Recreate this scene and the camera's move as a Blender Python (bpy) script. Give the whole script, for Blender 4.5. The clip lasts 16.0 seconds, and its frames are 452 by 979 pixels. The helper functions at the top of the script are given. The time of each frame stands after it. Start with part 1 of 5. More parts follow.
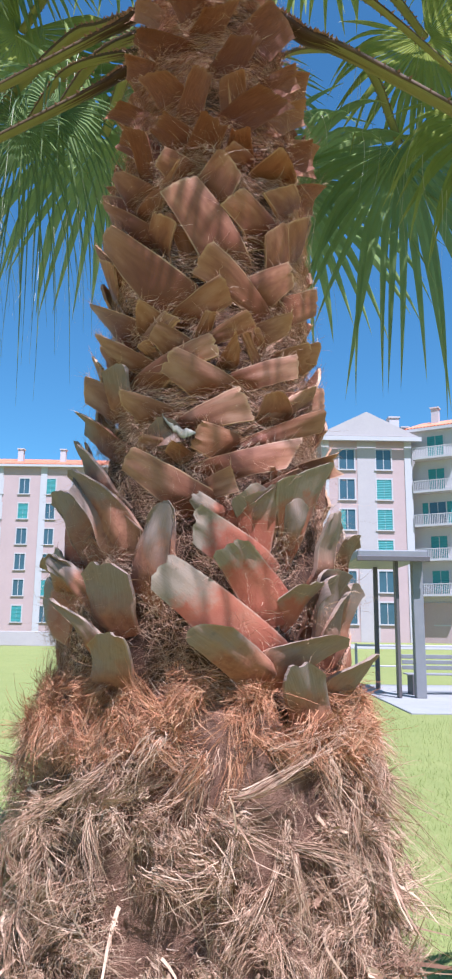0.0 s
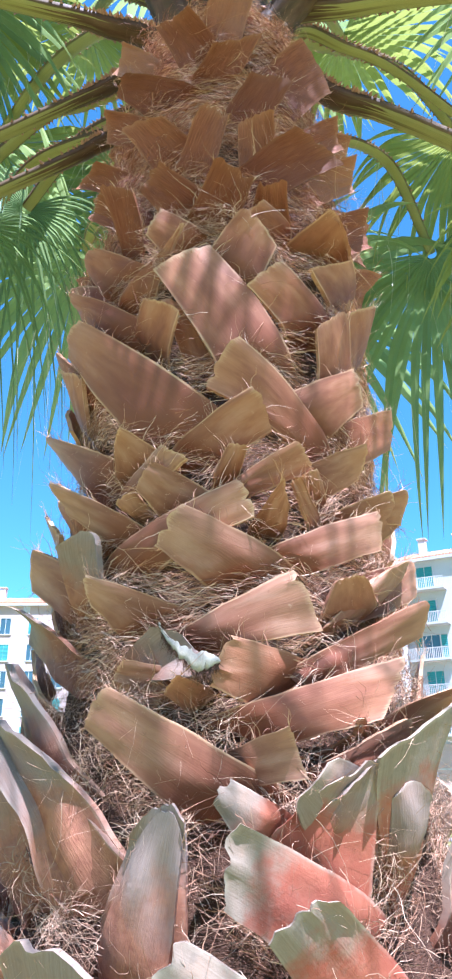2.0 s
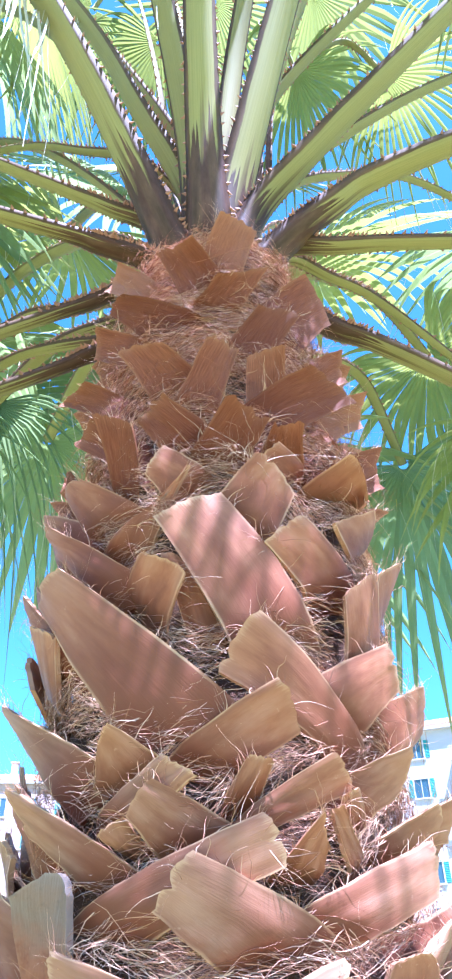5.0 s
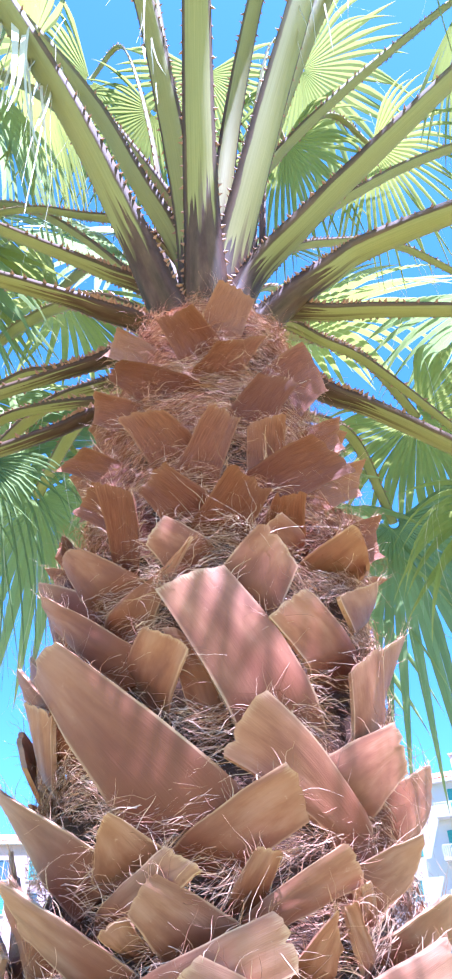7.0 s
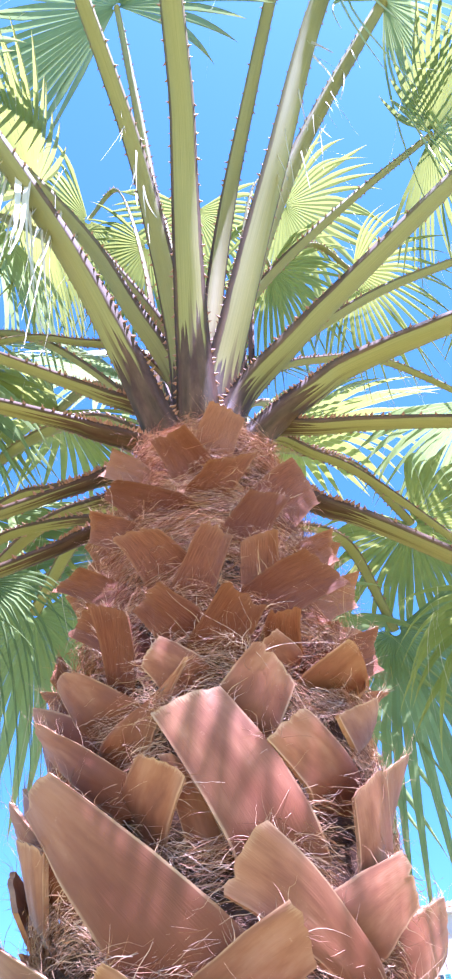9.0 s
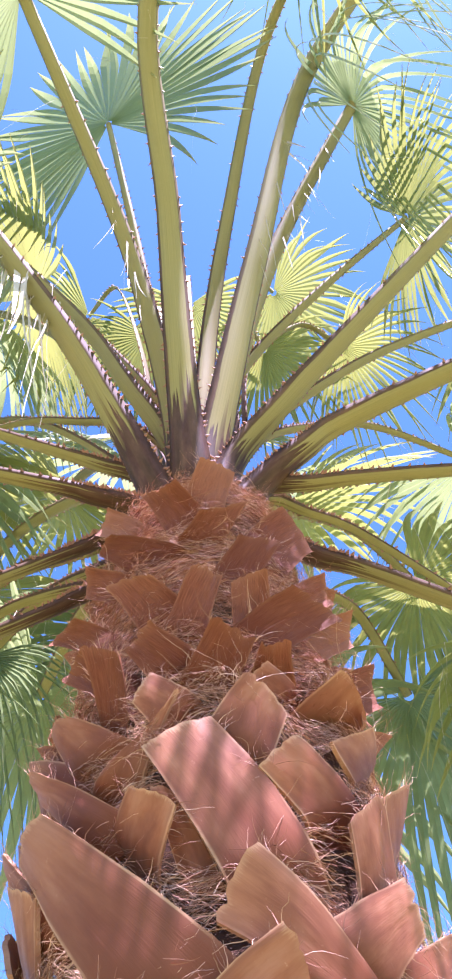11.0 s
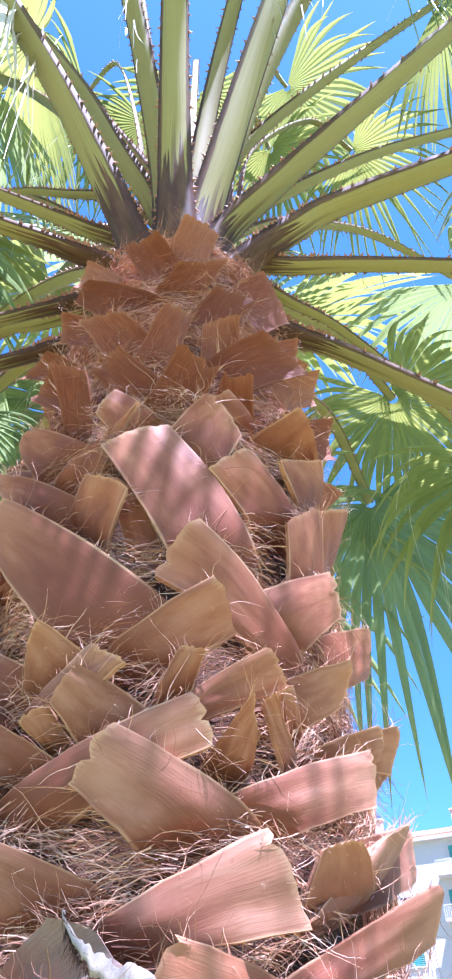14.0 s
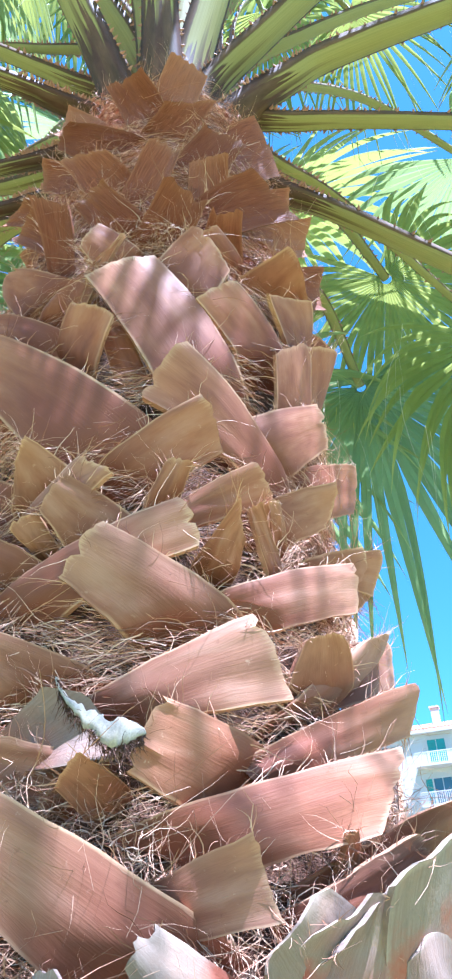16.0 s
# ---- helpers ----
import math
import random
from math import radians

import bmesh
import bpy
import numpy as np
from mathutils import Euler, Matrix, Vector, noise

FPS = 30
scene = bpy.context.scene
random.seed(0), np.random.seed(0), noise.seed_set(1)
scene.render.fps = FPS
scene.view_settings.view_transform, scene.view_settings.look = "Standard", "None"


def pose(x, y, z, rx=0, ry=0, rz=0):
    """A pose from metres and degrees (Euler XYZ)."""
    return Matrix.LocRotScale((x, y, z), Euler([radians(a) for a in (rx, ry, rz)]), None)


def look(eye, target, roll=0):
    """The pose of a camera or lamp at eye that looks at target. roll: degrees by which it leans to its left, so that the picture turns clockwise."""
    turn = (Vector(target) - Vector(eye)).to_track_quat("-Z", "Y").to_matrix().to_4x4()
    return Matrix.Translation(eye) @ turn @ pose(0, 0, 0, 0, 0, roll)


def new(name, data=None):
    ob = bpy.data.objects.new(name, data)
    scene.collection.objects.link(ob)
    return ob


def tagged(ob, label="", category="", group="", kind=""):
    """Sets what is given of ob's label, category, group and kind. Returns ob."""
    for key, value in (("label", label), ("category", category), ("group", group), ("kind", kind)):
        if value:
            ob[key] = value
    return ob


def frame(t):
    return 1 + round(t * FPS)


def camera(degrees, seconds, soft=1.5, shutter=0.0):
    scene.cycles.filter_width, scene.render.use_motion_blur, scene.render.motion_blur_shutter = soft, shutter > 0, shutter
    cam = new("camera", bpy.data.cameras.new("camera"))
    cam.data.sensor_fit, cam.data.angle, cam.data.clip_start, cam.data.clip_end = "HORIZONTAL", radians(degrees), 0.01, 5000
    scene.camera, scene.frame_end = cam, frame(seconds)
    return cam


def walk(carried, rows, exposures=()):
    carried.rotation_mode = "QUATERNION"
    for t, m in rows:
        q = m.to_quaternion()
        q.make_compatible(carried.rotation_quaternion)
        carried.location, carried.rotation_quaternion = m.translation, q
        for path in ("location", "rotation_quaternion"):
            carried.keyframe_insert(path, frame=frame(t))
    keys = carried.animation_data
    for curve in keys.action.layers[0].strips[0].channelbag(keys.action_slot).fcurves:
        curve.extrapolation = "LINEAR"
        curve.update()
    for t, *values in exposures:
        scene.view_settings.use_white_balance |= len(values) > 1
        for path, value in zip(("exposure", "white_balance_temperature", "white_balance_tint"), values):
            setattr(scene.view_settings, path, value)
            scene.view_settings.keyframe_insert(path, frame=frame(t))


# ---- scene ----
cam = camera(35.2, 16.0, soft=2.5)
PATH = [
    (0, (-0.002, 0.058, 1.525), (0.015, 2.024, 1.895), 0.7),
    (0.5, (-0.059, 0.257, 1.599), (-0.01, 2.219, 1.983), 0.9),
    (1, (-0.109, 0.386, 1.716), (0.011, 2.319, 2.213), -0.4),
    (1.5, (-0.099, 0.579, 1.755), (-0.019, 2.461, 2.426), -0.9),
    (2, (-0.079, 0.751, 1.837), (-0.025, 2.613, 2.566), -0.6),
    (2.5, (-0.188, 0.817, 1.896), (0.015, 2.625, 2.728), -0.0),
    (3, (-0.217, 0.858, 1.94), (0.03, 2.664, 2.764), -0.0),
    (3.5, (-0.196, 0.885, 1.991), (0.021, 2.623, 2.957), 0.2),
    (4, (-0.189, 0.883, 2.024), (0.012, 2.587, 3.051), -0.4),
    (4.5, (-0.185, 0.876, 2.067), (0.025, 2.563, 3.121), -0.8),
    (5, (-0.182, 0.87, 2.079), (0.036, 2.504, 3.211), -1.3),
    (5.2, (-0.177, 0.871, 2.077), (0.023, 2.464, 3.269), -1.4),
    (7.3, (-0.214, 0.859, 2.122), (0.055, 2.383, 3.388), -1.7),
    (7.5, (-0.214, 0.849, 2.127), (0.057, 2.346, 3.425), -1.5),
    (8, (-0.217, 0.829, 2.136), (0.016, 2.285, 3.487), -0.4),
    (8.5, (-0.212, 0.821, 2.129), (0.002, 2.224, 3.539), -1.0),
    (9, (-0.204, 0.838, 2.115), (0.034, 2.182, 3.577), -4.1),
    (9.5, (-0.201, 0.854, 2.086), (0.021, 2.111, 3.626), -4.9),
    (9.7, (-0.201, 0.863, 2.077), (0.026, 2.104, 3.629), -5.0),
    (11.8, (-0.137, 0.891, 1.976), (0.036, 2.005, 3.628), -6.9),
    (12, (-0.139, 0.896, 1.959), (0.036, 2.043, 3.588), -6.2),
    (12.5, (-0.138, 0.925, 1.919), (0.031, 2.161, 3.483), -4.1),
    (13, (-0.131, 0.967, 1.898), (0.088, 2.297, 3.376), -3.7),
    (13.5, (-0.117, 0.988, 1.886), (0.127, 2.396, 3.286), -2.6),
    (14, (-0.112, 1.001, 1.874), (0.135, 2.462, 3.218), -1.4),
    (14.5, (-0.104, 1.019, 1.853), (0.181, 2.526, 3.136), -1.7),
    (15, (-0.101, 1.04, 1.838), (0.198, 2.578, 3.082), -2.0),
    (15.5, (-0.097, 1.062, 1.813), (0.209, 2.633, 3.012), -2.1),
    (16, (-0.098, 1.073, 1.784), (0.194, 2.682, 2.937), -1.8),
]
EXPOSURES = [(0.0, 1.02, 5050, 21), (0.5, 1.2, 5050, 21), (1.0, 1.44, 5030, 22), (1.5, 1.64, 4950, 20), (1.9, 1.82, 4800, 19), (2.6, 2.32, 4500, 22), (3.5, 2.52, 4450, 25), (5.2, 2.44, 4500, 31), (9.7, 2.24, 4950, 48), (11.8, 1.98, 5350, 57), (13.0, 1.98, 5150, 56), (14.0, 2.1, 4800, 38), (16.0, 2.18, 4500, 19)]
walk(cam, [(t, look(eye, target, roll)) for t, eye, target, roll in PATH], EXPOSURES)

# ---- world and sun ----
TO_SUN = Vector((0.20, -0.47, 1.0)).normalized()
world = bpy.data.worlds.new("sky_world")
scene.world = world
world.use_nodes = True
wn = world.node_tree
sky = wn.nodes.new("ShaderNodeTexSky")
sky.sky_type = "NISHITA"
sky.sun_disc = False
sky.sun_elevation = math.asin(TO_SUN.z)
sky.sun_rotation = math.atan2(TO_SUN.x, TO_SUN.y)
sky.air_density, sky.dust_density, sky.ozone_density = 1.0, 0.8, 1.2
clear = wn.nodes.new("ShaderNodeMixRGB")
clear.blend_type = "MULTIPLY"
clear.inputs[0].default_value, clear.inputs[2].default_value = 1.0, (0.69, 1.09, 1.03, 1)
wn.links.new(sky.outputs[0], clear.inputs[1])
wn.links.new(clear.outputs[0], wn.nodes["Background"].inputs[0])
wn.nodes["Background"].inputs[1].default_value = 0.064
sun_data = bpy.data.lights.new("sun", "SUN")
sun_data.energy, sun_data.angle, sun_data.color = 5.0, radians(0.35), (1.0, 0.95, 0.87)
sun = new("sun", sun_data)
sun.matrix_world = look(TO_SUN * 50, (0, 0, 0))


# ---- materials ----
class Nodes:
    """A short way to wire a procedural material."""

    def __init__(self, name):
        self.mat = bpy.data.materials.new(name)
        self.mat.use_nodes = True
        self.tree = self.mat.node_tree
        self.bsdf = self.tree.nodes["Principled BSDF"]
        self.out = self.tree.nodes["Material Output"]

    def node(self, kind, **props):
        n = self.tree.nodes.new("ShaderNode" + kind)
        for key, value in props.items():
            if key == "operation":
                n.operation = value
            elif key == "blend_type":
                n.blend_type = value
            elif key == "data_type":
                n.data_type = value
        return n

    def link(self, a, b):
        self.tree.links.new(a, b)

    def coords(self, kind, scale=(1, 1, 1)):
        c, m = self.node("TexCoord"), self.node("Mapping")
        m.inputs["Scale"].default_value = scale
        self.link(c.outputs[kind], m.inputs["Vector"])
        return m.outputs[0]

    def noise(self, vec, scale, detail=4, rough=0.6):
        n = self.node("TexNoise")
        n.inputs["Scale"].default_value, n.inputs["Detail"].default_value, n.inputs["Roughness"].default_value = scale, detail, rough
        self.link(vec, n.inputs["Vector"])
        return n.outputs["Fac"]

    def ramp(self, fac, stops):
        r = self.node("ValToRGB")
        els = r.color_ramp.elements
        while len(els) < len(stops):
            els.new(0.5)
        for el, (pos, col) in zip(els, stops):
            el.position, el.color = pos, (*col, 1)
        self.link(fac, r.inputs[0])
        return r.outputs[0]

    def mix(self, fac, a, b, kind="MIX"):
        m = self.node("MixRGB", blend_type=kind)
        for value, slot in ((fac, 0), (a, 1), (b, 2)):
            if isinstance(value, (int, float)):
                m.inputs[slot].default_value = value
            elif isinstance(value, tuple):
                m.inputs[slot].default_value = (*value, 1)
            else:
                self.link(value, m.inputs[slot])
        return m.outputs[0]

    def calc(self, op, a, b=0.0):
        m = self.node("Math", operation=op)
        for value, slot in ((a, 0), (b, 1)):
            if isinstance(value, (int, float)):
                m.inputs[slot].default_value = value
            else:
                self.link(value, m.inputs[slot])
        return m.outputs[0]

    def span(self, value, low, high):
        m = self.node("MapRange")
        self.link(value, m.inputs[0])
        m.inputs[1].default_value, m.inputs[2].default_value = low, high
        return m.outputs[0]

    def uv(self):
        c, s = self.node("TexCoord"), self.node("SeparateXYZ")
        self.link(c.outputs["UV"], s.inputs[0])
        return s.outputs[0], s.outputs[1]

    def bump(self, height, strength=0.4, distance=0.004):
        b = self.node("Bump")
        b.inputs["Strength"].default_value, b.inputs["Distance"].default_value = strength, distance
        self.link(height, b.inputs["Height"])
        self.link(b.outputs[0], self.bsdf.inputs["Normal"])

    def done(self, color, rough=0.7, spec=0.3, metal=0.0):
        if isinstance(color, tuple):
            self.bsdf.inputs["Base Color"].default_value = (*color, 1)
        else:
            self.link(color, self.bsdf.inputs["Base Color"])
        if isinstance(rough, (int, float)):
            self.bsdf.inputs["Roughness"].default_value = rough
        else:
            self.link(rough, self.bsdf.inputs["Roughness"])
        self.bsdf.inputs["Specular IOR Level"].default_value = spec
        self.bsdf.inputs["Metallic"].default_value = metal
        return self.mat


def boot_material(name="dry_leaf_base", deep=0.0, fresh=0.0):
    n = Nodes(name)
    u, v = n.uv()
    info = n.node("ObjectInfo")
    rnd = info.outputs["Random"]
    comb = n.node("CombineXYZ")
    n.link(n.calc("MULTIPLY", rnd, 37.0), comb.inputs[0])
    n.link(n.calc("MULTIPLY", rnd, 19.0), comb.inputs[1])

    def shifted(vec):
        shift = n.node("VectorMath", operation="ADD")
        n.link(vec, shift.inputs[0])
        n.link(comb.outputs[0], shift.inputs[1])
        return shift.outputs[0]

    grain = n.noise(shifted(n.coords("UV", (26, 1.6, 1) if deep else (15, 1.3, 1))), 3.0, 5, 0.7 if deep else 0.6)
    broad = n.noise(shifted(n.coords("UV", (2.2, 1.5, 1))), 1.3, 4, 0.55)
    blot = n.noise(shifted(n.coords("Object", (1, 1, 1))), 10.0, 4, 0.6)
    hue = n.ramp(n.calc("FRACT", n.calc("MULTIPLY", rnd, 7.3)), [(0.0, (0.198, 0.061, 0.033)), (0.22, (0.356, 0.122, 0.054)), (0.42, (0.261, 0.107, 0.062)), (0.62, (0.387, 0.180, 0.111)), (0.8, (0.293, 0.105, 0.056)), (1.0, (0.366, 0.180, 0.118))])
    col = n.mix(0.5, hue, n.ramp(broad, [(0.28, (0.147, 0.044, 0.025)), (0.5, (0.314, 0.125, 0.062)), (0.74, (0.461, 0.239, 0.155))]))
    col = n.mix(0.46 if deep else 0.28, col, n.ramp(grain, [(0.25, (0.330, 0.300, 0.280)), (0.5, (0.500, 0.500, 0.500)), (0.78, (0.640, 0.630, 0.620))]), "OVERLAY")
    col = n.mix(n.calc("MULTIPLY", n.span(blot, 0.55, 0.75), 0.4), col, (0.461, 0.215, 0.105))
    scar = n.noise(shifted(n.coords("Object", (1, 1, 1))), 70.0, 4, 0.75)
    col = n.mix(n.calc("MULTIPLY", n.span(scar, 0.66, 0.76), 0.7), col, (0.669, 0.429, 0.282))
    col = n.mix(n.calc("MULTIPLY", n.span(scar, 0.36, 0.26), 0.6), col, (0.156, 0.055, 0.028))
    if fresh:
        col = n.mix(fresh, col, (0.575, 0.391, 0.282), "OVERLAY")
        col = n.mix(fresh * 0.7, col, n.ramp(broad, [(0.3, (0.177, 0.044, 0.018)), (0.55, (0.314, 0.113, 0.046)), (0.75, (0.428, 0.195, 0.087))]))
    # red root, darkened further in colour as shade where it tucks in
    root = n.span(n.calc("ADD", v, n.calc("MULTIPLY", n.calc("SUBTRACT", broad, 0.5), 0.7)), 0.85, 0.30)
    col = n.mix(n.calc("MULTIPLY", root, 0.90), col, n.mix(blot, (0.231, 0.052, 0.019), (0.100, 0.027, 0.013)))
    tan = n.span(n.calc("ADD", v, n.calc("MULTIPLY", n.calc("SUBTRACT", broad, 0.5), 0.5)), 0.80, 1.0)
    col = n.mix(n.calc("MULTIPLY", tan, 0.28), col, (0.45, 0.205, 0.115))
    off = n.calc("ABSOLUTE", n.calc("SUBTRACT", u, 0.5))
    line = n.calc("MULTIPLY", n.span(off, 0.40, 0.45), n.span(off, 0.49, 0.46))
    col = n.mix(n.calc("MULTIPLY", line, 0.35), col, (0.210, 0.074, 0.037))
    edge = n.span(n.calc("ADD", off, n.calc("MULTIPLY", n.calc("SUBTRACT", grain, 0.5), 0.05)), 0.462, 0.488)
    tip = n.span(n.calc("ADD", v, n.calc("MULTIPLY", n.calc("SUBTRACT", grain, 0.5), 0.12)), 0.965, 0.995)
    col = n.mix(n.calc("MULTIPLY", n.calc("MULTIPLY", n.calc("MAXIMUM", edge, tip), n.span(blot, 0.35, 0.6)), 0.7), col, (0.627, 0.371, 0.207))
    if deep:
        col = n.mix(deep, col, n.ramp(grain, [(0.28, (0.079, 0.019, 0.009)), (0.45, (0.221, 0.062, 0.027)), (0.60, (0.336, 0.108, 0.049)), (0.78, (0.514, 0.228, 0.114))]))
        # neck: lit tan painted along the torn rim, shade painted into the root
        col = n.mix(n.calc("MULTIPLY", n.calc("MAXIMUM", n.span(off, 0.44, 0.485), n.span(v, 0.9, 0.99)), 0.25), col, (0.503, 0.223, 0.105))
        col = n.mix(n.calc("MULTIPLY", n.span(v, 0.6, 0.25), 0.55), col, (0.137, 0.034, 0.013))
        tone = n.calc("FRACT", n.calc("MULTIPLY", rnd, 11.7))
        col = n.mix(n.calc("MULTIPLY", n.span(tone, 0.45, 1.0), 0.4), col, (0.418, 0.195, 0.118))
        col = n.mix(n.calc("MULTIPLY", n.span(tone, 0.40, 0.0), 0.5), col, (0.110, 0.027, 0.013))
    if not deep:
        col = n.mix(0.06, col, (0.357, 0.271, 0.172))
    n.bump(n.mix(0.4 if deep else 0.6, grain, blot), 0.9 if deep else 0.22, 0.004)
    return n.done(col, n.ramp(grain, [(0.2, (0.55,) * 3), (0.8, (0.75,) * 3)]) if deep else n.ramp(grain, [(0.2, (0.42,) * 3), (0.8, (0.62,) * 3)]), 0.18 if deep else 0.22)


def old_boot_material():
    n = Nodes("weathered_leaf_base")
    u, v = n.uv()
    rnd = n.node("ObjectInfo").outputs["Random"]
    grain = n.noise(n.coords("UV", (18, 1.5, 1)), 3.0, 5, 0.65)
    blot = n.noise(n.coords("Object", (1, 1, 1)), 16.0, 5, 0.65)
    mould = n.noise(n.coords("Object", (1, 1, 1)), 45.0, 4, 0.7)
    col = n.ramp(grain, [(0.25, (0.22, 0.145, 0.10)), (0.5, (0.265, 0.185, 0.13)), (0.8, (0.31, 0.225, 0.165))])
    col = n.mix(n.calc("MULTIPLY", n.span(blot, 0.5, 0.68), 0.5), col, (0.33, 0.18, 0.105))
    col = n.mix(n.calc("MULTIPLY", n.span(mould, 0.56, 0.70), 0.45), col, (0.17, 0.125, 0.095))
    red = n.ramp(n.calc("ADD", n.calc("MULTIPLY", blot, 0.7), n.calc("MULTIPLY", rnd, 0.3)), [(0.3, (0.34, 0.080, 0.042)), (0.5, (0.37, 0.112, 0.058)), (0.75, (0.40, 0.18, 0.11))])
    reach = n.calc("ADD", v, n.calc("ADD", n.calc("MULTIPLY", n.calc("SUBTRACT", blot, 0.5), 0.8), n.calc("MULTIPLY", rnd, 0.25)))
    col = n.mix(n.calc("MULTIPLY", n.span(reach, 0.88, 0.68), 0.92), col, red)
    off = n.calc("ABSOLUTE", n.calc("SUBTRACT", u, 0.5))
    edge = n.calc("MAXIMUM", n.span(off, 0.455, 0.485), n.span(v, 0.965, 0.99))
    col = n.mix(n.calc("MULTIPLY", n.calc("MULTIPLY", edge, n.span(blot, 0.4, 0.6)), 0.45), col, (0.52, 0.40, 0.29))
    n.bump(n.mix(0.82, grain, mould), 0.35, 0.004)
    return n.done(col, 0.7, 0.2)


def grey_boot_material():
    n = Nodes("grey_weathered_leaf_base")
    u, v = n.uv()
    rnd = n.node("ObjectInfo").outputs["Random"]
    grain = n.noise(n.coords("UV", (16, 1.2, 1)), 2.6, 5, 0.65)
    blot = n.noise(n.coords("Object", (1, 1, 1)), 11.0, 5, 0.65)
    mould = n.noise(n.coords("Object", (1, 1, 1)), 42.0, 4, 0.7)
    col = n.ramp(grain, [(0.25, (0.22, 0.142, 0.108)), (0.5, (0.275, 0.188, 0.146)), (0.8, (0.34, 0.245, 0.195))])
    col = n.mix(n.calc("MULTIPLY", n.span(blot, 0.47, 0.66), 0.6), col, (0.31, 0.165, 0.095))
    col = n.mix(n.calc("MULTIPLY", n.span(mould, 0.55, 0.70), 0.45), col, (0.13, 0.095, 0.08))
    col = n.mix(n.calc("MULTIPLY", n.calc("FRACT", n.calc("MULTIPLY", rnd, 5.7)), 0.35), col, (0.215, 0.135, 0.10))
    root = n.span(n.calc("ADD", n.calc("ADD", v, n.calc("MULTIPLY", n.calc("SUBTRACT", blot, 0.5), 0.9)), n.calc("MULTIPLY", rnd, 0.2)), 0.80, 0.50)
    col = n.mix(n.calc("MULTIPLY", root, 0.85), col, n.ramp(mould, [(0.35, (0.24, 0.075, 0.035)), (0.6, (0.36, 0.135, 0.065))]))
    off = n.calc("ABSOLUTE", n.calc("SUBTRACT", u, 0.5))
    edge = n.calc("MAXIMUM", n.span(off, 0.46, 0.49), n.span(v, 0.97, 0.995))
    col = n.mix(n.calc("MULTIPLY", n.calc("MULTIPLY", edge, n.span(blot, 0.4, 0.6)), 0.35), col, (0.46, 0.36, 0.27))
    n.bump(n.mix(0.5, grain, mould), 0.4, 0.005)
    return n.done(col, 0.7, 0.2)


def fibre_material(name, dark, mid, pale):
    n = Nodes(name)
    geo = n.node("NewGeometry")
    patch = n.noise(n.coords("Object"), 7.0, 3, 0.6)
    fac = n.calc("ADD", n.calc("MULTIPLY", geo.outputs["Random Per Island"], 0.7), n.calc("MULTIPLY", patch, 0.45))
    return n.done(n.ramp(fac, [(0.15, dark), (0.5, mid), (0.95, pale)]), 0.62, 0.3)


def core_material(name, a, b):
    n = Nodes(name)
    big = n.noise(n.coords("Object", (1, 1, 0.5)), 18.0, 6, 0.7)
    fine = n.noise(n.coords("Object", (1, 1, 3)), 160.0, 3, 0.7)
    col = n.mix(0.4, n.ramp(big, [(0.3, a), (0.7, b)]), n.ramp(fine, [(0.3, a), (0.7, b)]))
    n.bump(n.mix(0.5, big, fine), 0.8, 0.012)
    return n.done(col, 0.85, 0.2)


